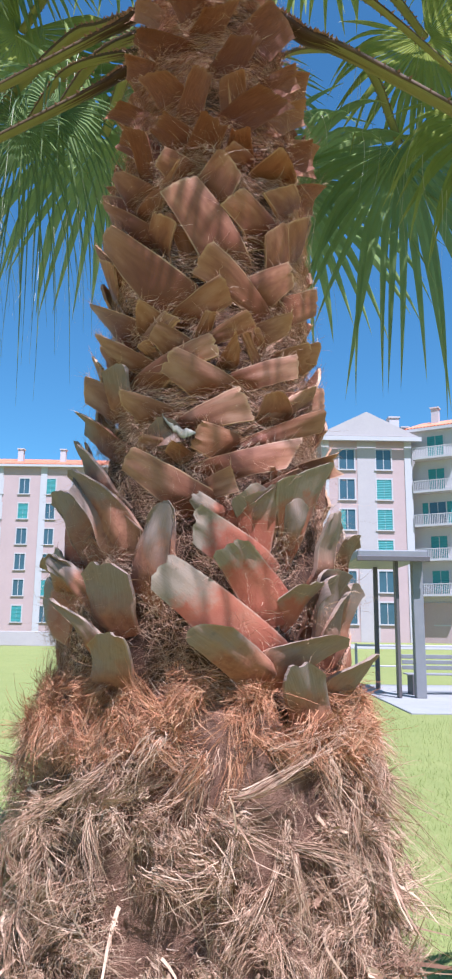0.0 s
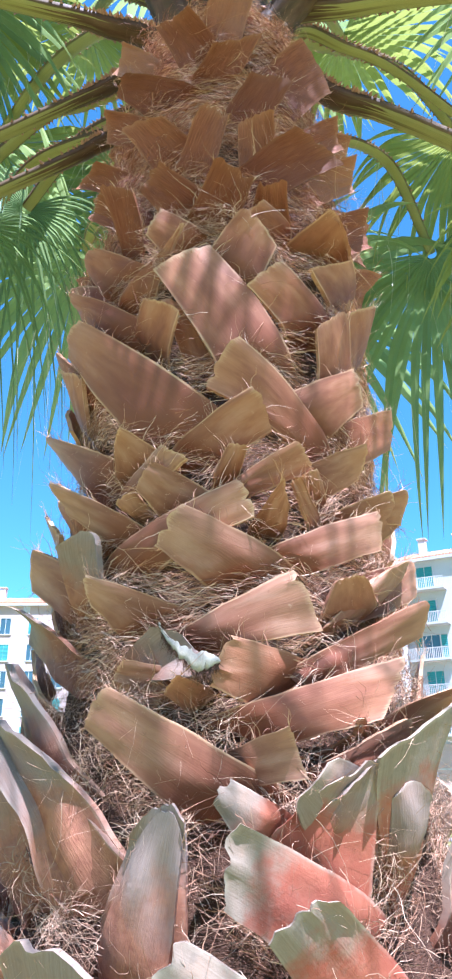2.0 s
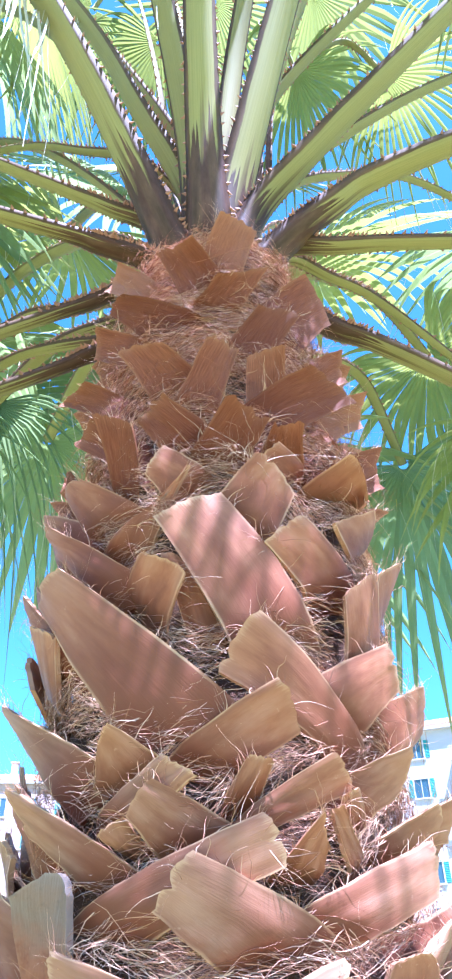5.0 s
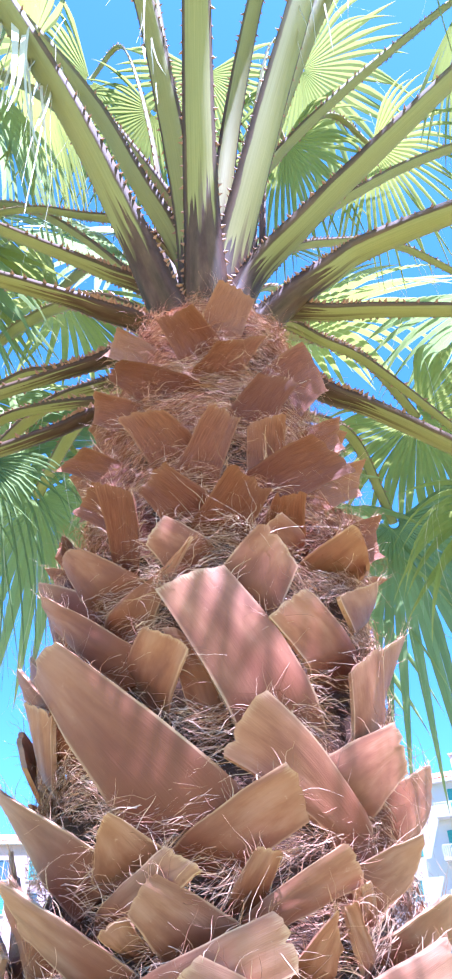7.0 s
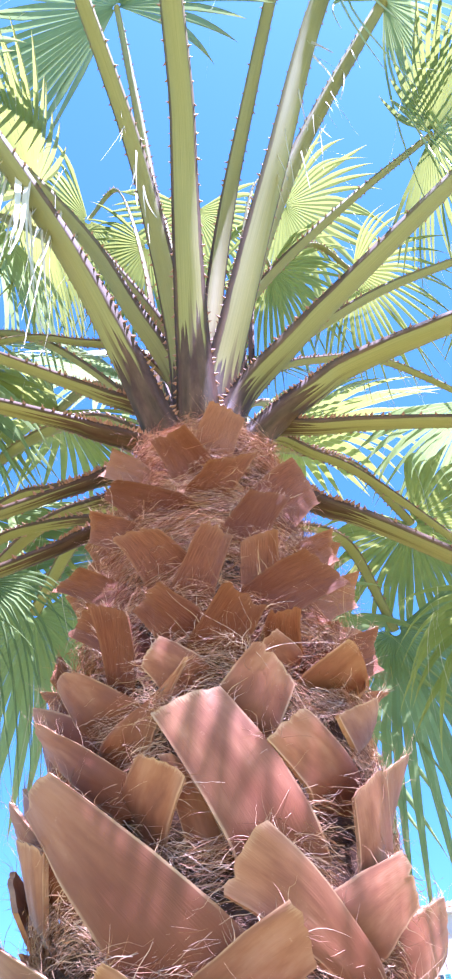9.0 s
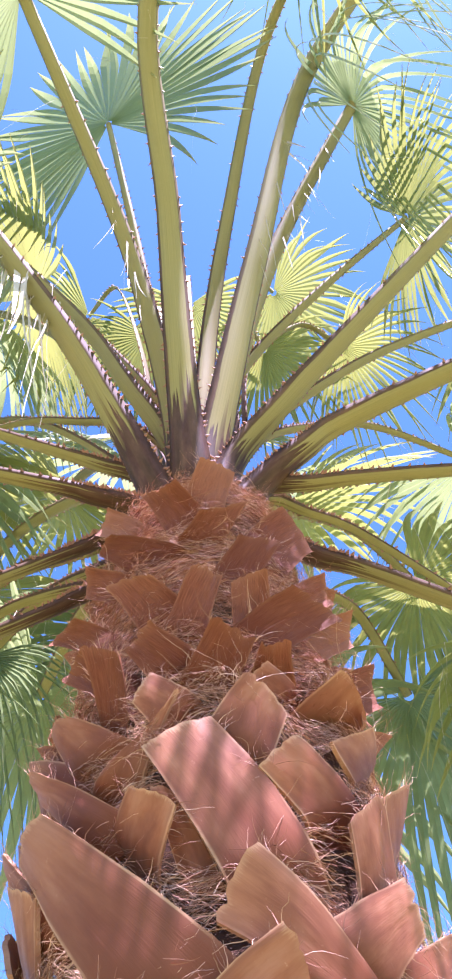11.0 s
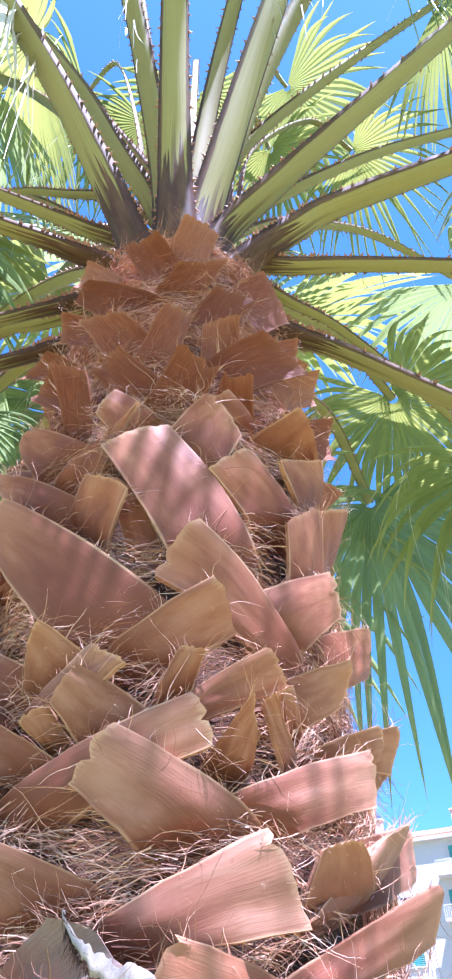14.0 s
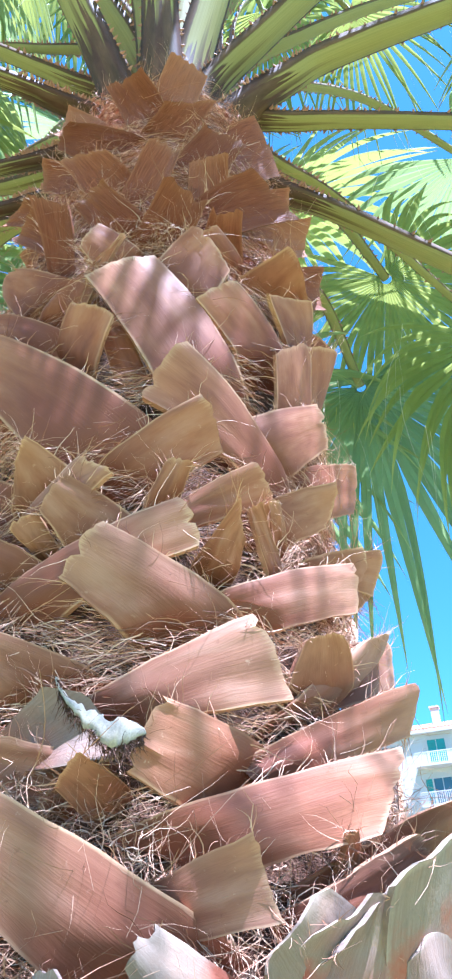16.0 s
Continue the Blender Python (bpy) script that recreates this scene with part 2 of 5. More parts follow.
def petiole_material():
    """Olive leaf stalk; v is the length along it in metres: brown foot, brown toothed margins, a brown fold in its middle."""
    n = Nodes("green_leaf_stalk")
    u, v = n.uv()
    rnd = n.node("ObjectInfo").outputs["Random"]
    wob = n.noise(n.coords("UV", (4, 5, 1)), 1.6, 4, 0.6)
    grain = n.noise(n.coords("UV", (60, 1.2, 1)), 2.0, 3, 0.6)
    col = n.ramp(grain, [(0.3, (0.26, 0.218, 0.062)), (0.7, (0.35, 0.295, 0.10))])
    col = n.mix(n.calc("MULTIPLY", n.span(v, 0.5, 1.3), 0.6), col, n.ramp(grain, [(0.3, (0.235, 0.22, 0.085)), (0.7, (0.33, 0.305, 0.13))]))
    off = n.calc("DIVIDE", n.calc("ABSOLUTE", n.calc("SUBTRACT", u, 0.3125)), 0.3125)
    brown = n.ramp(wob, [(0.3, (0.048, 0.022, 0.014)), (0.55, (0.10, 0.048, 0.030)), (0.75, (0.175, 0.09, 0.054))])
    drift = n.calc("MULTIPLY", n.calc("SUBTRACT", wob, 0.5), 0.22)
    tongue = n.calc("MULTIPLY", n.calc("SUBTRACT", n.noise(n.coords("UV", (6, 0.7, 1)), 1.7, 3, 0.55), 0.5), 0.9)
    rim = n.span(n.calc("SUBTRACT", n.calc("ADD", off, drift), n.calc("MULTIPLY", n.span(v, 0.2, 0.9), 0.16)), 0.48, 0.55)
    col = n.mix(n.calc("MULTIPLY", n.calc("MULTIPLY", rim, n.span(v, 2.2, 0.9)), 0.9), col, brown)
    fold = n.calc("MULTIPLY", n.span(n.calc("ADD", off, n.calc("MULTIPLY", v, 0.30)), 0.24, 0.19), n.span(n.calc("ADD", v, tongue), 0.62, 0.40))
    col = n.mix(n.calc("MULTIPLY", fold, 0.75), col, brown)
    foot = n.span(n.calc("ADD", n.calc("ADD", v, tongue), n.calc("MULTIPLY", rnd, 0.10)), 0.40, 0.375)
    col = n.mix(n.calc("MULTIPLY", foot, 0.94), col, brown)
    n.bump(grain, 0.2, 0.002)
    return n.done(col, n.ramp(foot, [(0.0, (0.68,) * 3), (1.0, (0.55,) * 3)]), 0.14)


def blade_material(name, dark, mid, glow, share):
    n = Nodes(name)
    u, v = n.uv()
    geo = n.node("NewGeometry")
    info = n.node("ObjectInfo")
    streak = n.noise(n.coords("UV", (40, 1.0, 1)), 2.0, 3, 0.6)
    fac = n.calc("ADD", n.calc("MULTIPLY", geo.outputs["Random Per Island"], 0.5), n.calc("MULTIPLY", streak, 0.6))
    col = n.ramp(fac, [(0.2, dark), (0.8, mid)])
    col = n.mix(n.calc("MULTIPLY", info.outputs["Random"], 0.35), col, glow)
    col = n.mix(n.calc("MULTIPLY", n.span(v, 0.74, 1.0), 0.7), col, (0.44, 0.40, 0.14))
    n.done(col, 0.42, 0.4)
    tr = n.node("BsdfTranslucent")
    n.link(n.mix(0.55, col, glow), tr.inputs[0])
    mx = n.node("MixShader")
    mx.inputs[0].default_value = share
    n.link(n.bsdf.outputs[0], mx.inputs[1])
    n.link(tr.outputs[0], mx.inputs[2])
    n.link(mx.outputs[0], n.out.inputs[0])
    return n.mat


def plain(name, color, rough=0.7, vary=0.12, scale=3.0, spec=0.3, metal=0.0):
    n = Nodes(name)
    a = n.noise(n.coords("Object"), scale, 5, 0.65)
    b = n.noise(n.coords("Object"), scale * 14, 3, 0.6)
    lo = tuple(c * (1 - vary) for c in color)
    hi = tuple(min(1, c * (1 + vary)) for c in color)
    n.bump(b, 0.15, 0.004)
    return n.done(n.mix(0.35, n.ramp(a, [(0.3, lo), (0.7, hi)]), n.ramp(b, [(0.3, lo), (0.7, hi)])), rough, spec, metal)


def grass_material():
    n = Nodes("mown_lawn")
    a = n.noise(n.coords("Object"), 0.25, 4, 0.6)
    b = n.noise(n.coords("Object"), 2.2, 5, 0.7)
    c = n.noise(n.coords("Object", (1, 1, 1)), 60.0, 3, 0.7)
    col = n.mix(0.5, n.ramp(a, [(0.35, (0.215, 0.215, 0.058)), (0.65, (0.285, 0.275, 0.08))]), n.ramp(b, [(0.3, (0.175, 0.20, 0.058)), (0.7, (0.30, 0.285, 0.10))]))
    col = n.mix(0.35, col, n.ramp(c, [(0.3, (0.08, 0.12, 0.02)), (0.75, (0.35, 0.34, 0.115))]))
    n.bump(c, 0.6, 0.02)
    return n.done(col, 0.85, 0.15)


def roof_material():
    n = Nodes("clay_tile_roof")
    a = n.noise(n.coords("Object"), 1.6, 4, 0.7)
    return n.done(n.ramp(a, [(0.3, (0.50, 0.17, 0.09)), (0.7, (0.66, 0.28, 0.16))]), 0.8, 0.2)


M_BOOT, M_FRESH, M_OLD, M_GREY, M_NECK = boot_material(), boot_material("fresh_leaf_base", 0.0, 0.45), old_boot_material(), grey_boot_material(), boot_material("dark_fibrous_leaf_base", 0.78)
M_FIBRE = fibre_material("trunk_fibre", (0.15, 0.055, 0.028), (0.44, 0.21, 0.115), (0.76, 0.49, 0.32))
# redder at the neck, and darkened to carry the crown's shade
M_NECKFIBRE = fibre_material("neck_fibre", (0.10, 0.028, 0.012), (0.37, 0.128, 0.056), (0.70, 0.40, 0.22))
M_TAN = fibre_material("tan_thatch", (0.18, 0.082, 0.046), (0.40, 0.222, 0.128), (0.59, 0.39, 0.245))
M_RED = fibre_material("red_thatch", (0.24, 0.075, 0.030), (0.46, 0.185, 0.080), (0.60, 0.34, 0.18))
# core colour kept dark to deepen the shade in gaps between leaf bases
M_CORE = core_material("fibrous_trunk", (0.048, 0.022, 0.013), (0.17, 0.083, 0.047))
M_COLLAR = core_material("matted_thatch", (0.09, 0.04, 0.024), (0.30, 0.155, 0.095))
M_STALK = petiole_material()
M_BLADE = blade_material("green_fan_leaf", (0.09, 0.15, 0.075), (0.18, 0.255, 0.12), (0.44, 0.50, 0.17), 0.40)
M_YOUNG = blade_material("yellow_green_fan_leaf", (0.10, 0.155, 0.05), (0.19, 0.24, 0.07), (0.50, 0.49, 0.10), 0.40)
# lower fans: bluer old leaf, also darkened for the shade they hang in
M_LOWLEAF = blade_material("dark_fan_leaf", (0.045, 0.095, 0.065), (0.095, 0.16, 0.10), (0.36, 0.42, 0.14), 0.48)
M_THORN = plain("thorn", (0.36, 0.17, 0.10), 0.5, 0.25, 30)
M_THREAD = plain("dry_thread", (0.58, 0.515, 0.39), 0.6, 0.15, 20)
M_GRASS = grass_material()
M_PINK = plain("pink_render", (0.43, 0.305, 0.275), 0.85, 0.07, 0.4)
M_CREAM = plain("cream_render", (0.41, 0.35, 0.325), 0.85, 0.07, 0.4)
M_WHITE = plain("white_paint", (0.45, 0.41, 0.39), 0.75, 0.05, 0.6)
M_ROOF = roof_material()
M_SHUTTER = plain("green_shutter", (0.055, 0.22, 0.205), 0.6, 0.15, 2)
M_GLASS = plain("window_glass", (0.05, 0.09, 0.11), 0.08, 0.2, 0.7, 0.6)
M_STEEL = plain("grey_steel", (0.20, 0.185, 0.18), 0.5, 0.12, 4, 0.5)
M_DARK = plain("dark_steel", (0.10, 0.08, 0.075), 0.5, 0.15, 4, 0.5)
M_PAVE = plain("concrete_paving", (0.30, 0.275, 0.25), 0.85, 0.12, 1.2)
M_CUT = plain("pale_torn_edge", (0.38, 0.305, 0.225), 0.85, 0.45, 40)


# ---- mesh helpers ----
def solid(name, verts, faces, material, parent=None, label="", uvs=None, smooth=False):
    """One mesh object from computed vertices; uvs: one pair for each vertex."""
    me = bpy.data.meshes.new(name)
    me.from_pydata([tuple(v) for v in verts], [], [tuple(f) for f in faces])
    if uvs is not None:
        layer = me.uv_layers.new(name="UVMap")
        idx = np.empty(len(me.loops), dtype=np.int32)
        me.loops.foreach_get("vertex_index", idx)
        layer.data.foreach_set("uv", np.asarray(uvs, dtype=np.float32)[idx].ravel())
    if smooth:
        me.polygons.foreach_set("use_smooth", [True] * len(me.polygons))
    me.materials.append(material)
    me.update()
    ob = new(name, me)
    if parent:
        ob.parent = parent
    if label:
        ob["label"] = label
    return ob


def part(name, bm, material, parent=None, label=""):
    """A bmesh as one mesh object."""
    me = bpy.data.meshes.new(name)
    bm.to_mesh(me)
    bm.free()
    me.materials.append(material)
    ob = new(name, me)
    if parent:
        ob.parent = parent
    if label:
        ob["label"] = label
    return ob


def box(bm, x0, x1, y0, y1, z0, z1, bevel=0.0):
    made = bmesh.ops.create_cube(bm, size=1.0, matrix=Matrix.LocRotScale(((x0 + x1) / 2, (y0 + y1) / 2, (z0 + z1) / 2), None, (x1 - x0, y1 - y0, z1 - z0)))
    if bevel:
        edges = list({e for v in made["verts"] for e in v.link_edges})
        bmesh.ops.bevel(bm, geom=edges, offset=bevel, segments=1, affect="EDGES")
    return bm


def boxed(*dims, bevel=0.0):
    return box(bmesh.new(), *dims, bevel=bevel)


def ribbons(name, start, heading, bend, length, width, material, parent, segments=4, seed=0, wave=0.0):
    """Many fine strands in one mesh: each a narrow ribbon that starts at start, sets out along heading and bends towards bend."""
    rng = np.random.default_rng(seed)
    n = len(start)
    heading = heading / np.linalg.norm(heading, axis=1, keepdims=True)
    side = np.cross(heading, rng.normal(size=(n, 3)))
    side /= np.linalg.norm(side, axis=1, keepdims=True)
    t = np.linspace(0, 1, segments + 1)
    mid = start[:, None, :] + length[:, None, None] * (heading[:, None, :] * t[None, :, None] + bend[:, None, :] * (t**2)[None, :, None])
    if wave:
        lateral = np.cross(heading, side)
        beat, phase = rng.uniform(3.0, 9.0, n)[:, None] * t[None, :], rng.uniform(0, 6.28, n)[:, None]
        size = (wave * rng.uniform(0.2, 1.0, n) * length)[:, None] * t[None, :]
        mid = mid + (size * (np.sin(beat + phase) - np.sin(phase)))[:, :, None] * side[:, None, :] + (size * (np.cos(beat + phase) - np.cos(phase)))[:, :, None] * lateral[:, None, :]
    half = (width[:, None] * (1 - 0.75 * t[None, :]) / 2)[:, :, None] * side[:, None, :]
    verts = np.stack([mid - half, mid + half], axis=2).reshape(-1, 3)
    k = np.arange(segments)
    quad = np.stack([2 * k, 2 * k + 1, 2 * k + 3, 2 * k + 2], axis=1)
    faces = (quad[None] + (np.arange(n) * 2 * (segments + 1))[:, None, None]).reshape(-1, 4)
    me = bpy.data.meshes.new(name)
    me.vertices.add(len(verts))
    me.vertices.foreach_set("co", verts.astype(np.float32).ravel())
    me.loops.add(faces.size)
    me.loops.foreach_set("vertex_index", faces.astype(np.int32).ravel())
    me.polygons.add(len(faces))
    me.polygons.foreach_set("loop_start", np.arange(0, faces.size, 4, dtype=np.int32))
    me.update(calc_edges=True)
    me.materials.append(material)
    ob = new(name, me)
    ob.parent = parent
    return tagged(ob, kind="stuff")


from mathutils.bvhtree import BVHTree

# ---- the palm: trunk ----
AXIS = (-0.04, 2.06)
Z_RING = [0.0, 1.2, 1.5, 1.65, 1.8, 2.0, 2.3, 2.6, 2.85, 3.05, 3.3, 3.45, 3.53, 3.62, 3.8, 4.05]
R_RING = [0.50, 0.44, 0.43, 0.405, 0.375, 0.335, 0.312, 0.315, 0.295, 0.27, 0.24, 0.23, 0.17, 0.13, 0.10, 0.05]


def outer(z):
    return np.interp(z, Z_RING, R_RING)


def ring(az, z, r):
    """A place by its bearing round the trunk (0 faces the walk's start, 90 is to its right), height and radius; arrays too."""
    a = np.radians(az)
    return np.stack(np.broadcast_arrays(AXIS[0] + r * np.sin(a), AXIS[1] - r * np.cos(a), z), axis=-1)


palm = tagged(new("palm_tree"), "tall fan palm with brown criss-crossed leaf bases and a green crown", "palm tree")
palm.location = (AXIS[0], AXIS[1], 0)


def settle(ob):
    """Keep a part where it was modelled, under the palm."""
    ob.parent = palm
    ob.matrix_parent_inverse = Matrix.Translation(palm.location).inverted()
    return ob


def trunk_core():
    zs, az = np.linspace(0, 4.0, 130), np.linspace(0, 360, 97)[:-1]
    verts, faces = [], []
    for z in zs:
        for a in az:
            r = outer(z) - 0.068 + 0.014 * noise.noise(Vector((math.cos(radians(a)) * 3, math.sin(radians(a)) * 3, z * 9)))
            verts.append(ring(a, z, max(r, 0.03)))
    m = len(az)
    for i in range(len(zs) - 1):
        for j in range(m):
            faces.append((i * m + j, i * m + (j + 1) % m, (i + 1) * m + (j + 1) % m, (i + 1) * m + j))
    faces.append(tuple((len(zs) - 1) * m + j for j in range(m)))
    settle(solid("trunk", verts, faces, M_CORE, smooth=True))


trunk_core()
FRAY, PLATES = [], []


def boot(a1, z1, a2, z2, a3, z3, a4, z4, lift=0.0, curl=0.0, old=False, grey=False, point=0.0, hidden=0.06, sink=0.0, label=""):
    """One cut leaf base: a flat thick strap that grows out of the trunk. Its torn end runs from bearing a1, height z1 to a2, z2, its
    root from a4, z4 to a3, z3. lift: how far its end stands off, curl: how far its long edges turn out, point: how far its end narrows."""
    rng = random.Random(int(a1 * 131 + z1 * 1717 + a3 * 7 + z3 * 91))
    rows, cols, thick = 12, 13, 0.006 + 0.003 * rng.random()
    neck = z1 + z2 + z3 + z4 > 11.1
    if neck:
        cols, thick, lift, curl = 17, 0.004, lift + rng.uniform(0.012, 0.030), curl + rng.uniform(0.0, 0.012)
    if (a2 - a1) * (z1 + z2 - z3 - z4) - (z2 - z1) * (a1 + a2 - a3 - a4) < 0:
        a1, z1, a2, z2, a3, z3, a4, z4 = a2, z2, a1, z1, a4, z4, a3, z3
    zm, am = (z1 + z2 + z3 + z4) / 4, (a1 + a2 + a3 + a4) / 4
    scale = float(outer(zm)) * math.pi / 180
    long = math.hypot(((a1 + a2) - (a3 + a4)) / 2 * scale, ((z1 + z2) - (z3 + z4)) / 2)
    extra = hidden / max(long, 0.03)
    jag = [rng.uniform(-0.0018, 0.0018) - (0.008 if rng.random() < 0.06 else 0.0) for _ in range(cols)]
    if old:
        drift = rng.uniform(0, 50)
        jag = [0.010 * noise.noise(Vector((c * 0.45, drift, 0))) - 0.003 * rng.random() for c in range(cols)]
        lift, curl, point = lift + rng.uniform(-0.01, 0.02), curl + rng.uniform(-0.008, 0.012), point + rng.uniform(0, 0.18)
    if grey:
        thick, lift, curl = thick + 0.004, lift * 0.55, curl * 0.35
    if neck:
        jag = [rng.uniform(-0.0035, 0.002) for _ in range(cols)]

    def midline(q):
        return (z3 + z4) / 2 + ((z1 + z2) - (z3 + z4)) / 2 * q

    span_z, tuck = max(0.012, (abs(z2 - z1) + abs(z3 - z4)) / 4), 0.004 if old else 0.011
    warp, bow, seed = rng.uniform(-0.05, 0.05) if grey else rng.uniform(-0.02, 0.02), rng.uniform(-0.006, 0.006), rng.uniform(0, 50)
    convex = rng.random() < 0.75
    top, uv = [], []
    for i in range(rows):
        v = i / (rows - 1)
        q = v * (1 + extra) - extra
        for j in range(cols):
            u = j / (cols - 1)
            uu = 0.5 + (u - 0.5) * (1.20 if old and not grey else 1.05) * (1 - point * max(0.0, q - 0.25) / 0.75)
            tip = (a1 + (a2 - a1) * uu, z1 + (z2 - z1) * uu)
            root = (a4 + (a3 - a4) * uu, z4 + (z3 - z4) * uu)
            blunt = (0.20 if grey else 0.12 if neck else 0.03) * abs(2 * u - 1) ** 2.6
            qq = q - blunt * max(0.0, q) ** 3 + jag[j] / max(long, 0.05) * max(0.0, q) ** 4
            az = root[0] + (tip[0] - root[0]) * qq
            zz = root[1] + (tip[1] - root[1]) * qq + 0.003 * noise.noise(Vector((u * 5, v * 6, seed)))
            arch = 1 - (2 * u - 1) ** 2
            r0 = float(outer(zz))
            r = r0 - sink - 0.027 + 0.041 * max(0.0, q) + 0.10 * min(0.0, q) + lift * max(0.0, q) ** 1.6
            r += r0 * (1 / math.cos(radians(max(-40, min(40, az - am)) * 0.5)) - 1)
            r += ((0.016 if convex else -0.010) if grey else 0.007 if old else -0.008 if neck else 0.003) * arch + bow * math.sin(3.1 * v) + curl * (1 - arch) * max(0.0, q) ** 2 + warp * (u - 0.5) * v
            r += tuck * max(-1.0, min(1.0, (zz - midline(q)) / span_z)) * max(0.0, q)
            r += (0.010 if grey else 0.005 if neck or old else 0.003) * noise.noise(Vector((u * (5 if neck else 3), v * 3, seed)))
            top.append((az, zz, r))
            uv.append((u, v))
    arr = np.array(top)
    front = ring(arr[:, 0], arr[:, 1], arr[:, 2])
    back = ring(arr[:, 0], arr[:, 1], arr[:, 2] - thick)
    n = rows * cols
    faces = []
    for i in range(rows - 1):
        for j in range(cols - 1):
            a = i * cols + j
            faces.append((a, a + 1, a + cols + 1, a + cols))
            faces.append((n + a, n + a + cols, n + a + cols + 1, n + a + 1))
    for i in range(rows - 1):
        a, b = i * cols, i * cols + cols - 1
        faces.append((a, a + cols, n + a + cols, n + a))
        faces.append((b, n + b, n + b + cols, b + cols))
    for j in range(cols - 1):
        a, b = j, (rows - 1) * cols + j
        faces.append((a, n + a, n + a + 1, a + 1))
        faces.append((b, b + 1, n + b + 1, n + b))
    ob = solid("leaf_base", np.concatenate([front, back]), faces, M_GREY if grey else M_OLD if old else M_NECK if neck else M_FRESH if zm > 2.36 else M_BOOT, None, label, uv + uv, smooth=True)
    ob.data.set_sharp_from_angle(angle=radians(35))
    settle(ob)
    grid = front.reshape(rows, cols, 3)
    PLATES.append(grid)
    if not sink or rng.random() < 0.4:
        FRAY.append((grid, old, neck))
    return ob


def strap(az, z, lean, length, width, skew=0.0, **more):
    """A leaf base by its end's middle, its lean from upright (to the right), length and width."""
    c, s, k = math.cos(radians(lean)), math.sin(radians(lean)), math.degrees(1 / float(outer(z)))
    h = width / 2

    def place(x, y):
        return az + (x * c + y * s) * k, z - x * s + y * c

    return boot(*place(-h, -skew / 2), *place(h, skew / 2), *place(h * 1.15, -length), *place(-h * 1.15, -length), **more)


def torn_lip():
    """A leaf base's torn end: a cream curled lip with a dark fringe under it."""
    rows, rng = 34, random.Random(4)

    def low_edge(t):
        return np.where(t < 0.65, 2.020 - 0.067 * (np.minimum(t, 0.65) / 0.65) ** 0.7, 1.953 + 0.012 * np.clip((t - 0.65) / 0.35, 0, 1) ** 1.5)

    verts, faces, uv = [], [], []
    for i in range(rows):
        t = i / (rows - 1)
        az = -16.5 + 13.0 * t + rng.uniform(-0.25, 0.25)
        ragged = noise.noise(Vector((t * 9, 2.0, 1.0)))
        low = float(low_edge(t)) + 0.004 * noise.noise(Vector((t * 14, 5.0, 1.0)))
        wide = max(0.002, float(np.interp(t, [0, 0.15, 0.35, 0.55, 0.75, 0.9, 1], [0.002, 0.007, 0.014, 0.023, 0.026, 0.016, 0.003])) + 0.006 * ragged)
        r = float(outer(low))
        for z, d in ((low, 0.030), (low + wide * 0.5, 0.030 + 0.003 * ragged), (low + wide, 0.024), (low + wide, 0.021), (low, 0.027)):
            verts.append(ring(az, z, r + d))
            uv.append((t, z))
    for i in range(rows - 1):
        for k in range(5):
            faces.append((i * 5 + k, i * 5 + (k + 1) % 5, i * 5 + 5 + (k + 1) % 5, i * 5 + 5 + k))
    faces += [tuple(range(5)), tuple(range((rows - 1) * 5 + 4, (rows - 1) * 5 - 1, -1))]
    rr = np.random.default_rng(6)
    n = 300
    t = rr.random(n)
    low = low_edge(t)
    start = ring(-16.5 + 13.0 * t, low + rr.uniform(-0.004, 0.004, n), outer(low) + 0.028)
    settle(ribbons("lip_fringe", start, np.array([0, -0.15, -1.0]) + rr.normal(0, 0.3, (n, 3)), rr.normal(0, 0.3, (n, 3)), rr.uniform(0.006, 0.016, n), rr.uniform(0.001, 0.002, n), M_CORE, None, 4, 7, 0.1))
    settle(solid("torn_lip", verts, faces, M_CUT, None, "cream torn lip of a broken leaf base", uv, smooth=True))


torn_lip()
boot(-2, 3.447, 15, 3.434, 10, 3.338, -14, 3.377)
boot(-33, 3.342, -18, 3.346, -4, 3.318, -26, 3.256)
boot(-3, 3.250, 17, 3.283, 8, 3.212, -17, 3.212)
boot(-71, 3.370, -61, 3.419, -41, 3.324, -54, 3.292, lift=0.012)
boot(13, 3.155, 31, 3.179, 21, 3.068, -3, 3.059)
boot(-63, 3.258, -52, 3.251, -19, 3.174, -47, 3.159)
boot(39, 3.326, 68, 3.315, 40, 3.127, 19, 3.220)
boot(-43, 3.050, -28, 3.046, -15, 2.996, -36, 2.962)
boot(-7, 3.025, 1, 2.993, -6, 2.899, -22, 2.921)
boot(4, 2.999, 15, 3.015, 23, 2.968, 6, 2.919)
boot(25, 2.967, 48, 2.968, 19, 2.843, 6, 2.911, lift=0.012)
boot(-31, 2.839, -24, 2.882, -9, 2.847, -27, 2.813)
boot(-2, 2.855, 8, 2.820, 4, 2.783, -15, 2.807)
boot(10, 2.822, 17, 2.830, 26, 2.792, 10, 2.806, sink=0.01)
boot(-78, 3.038, -60, 3.027, -52, 2.996, -52, 2.923, lift=0.015)
boot(-57, 2.857, -47, 2.883, -38, 2.855, -41, 2.780, lift=0.01)
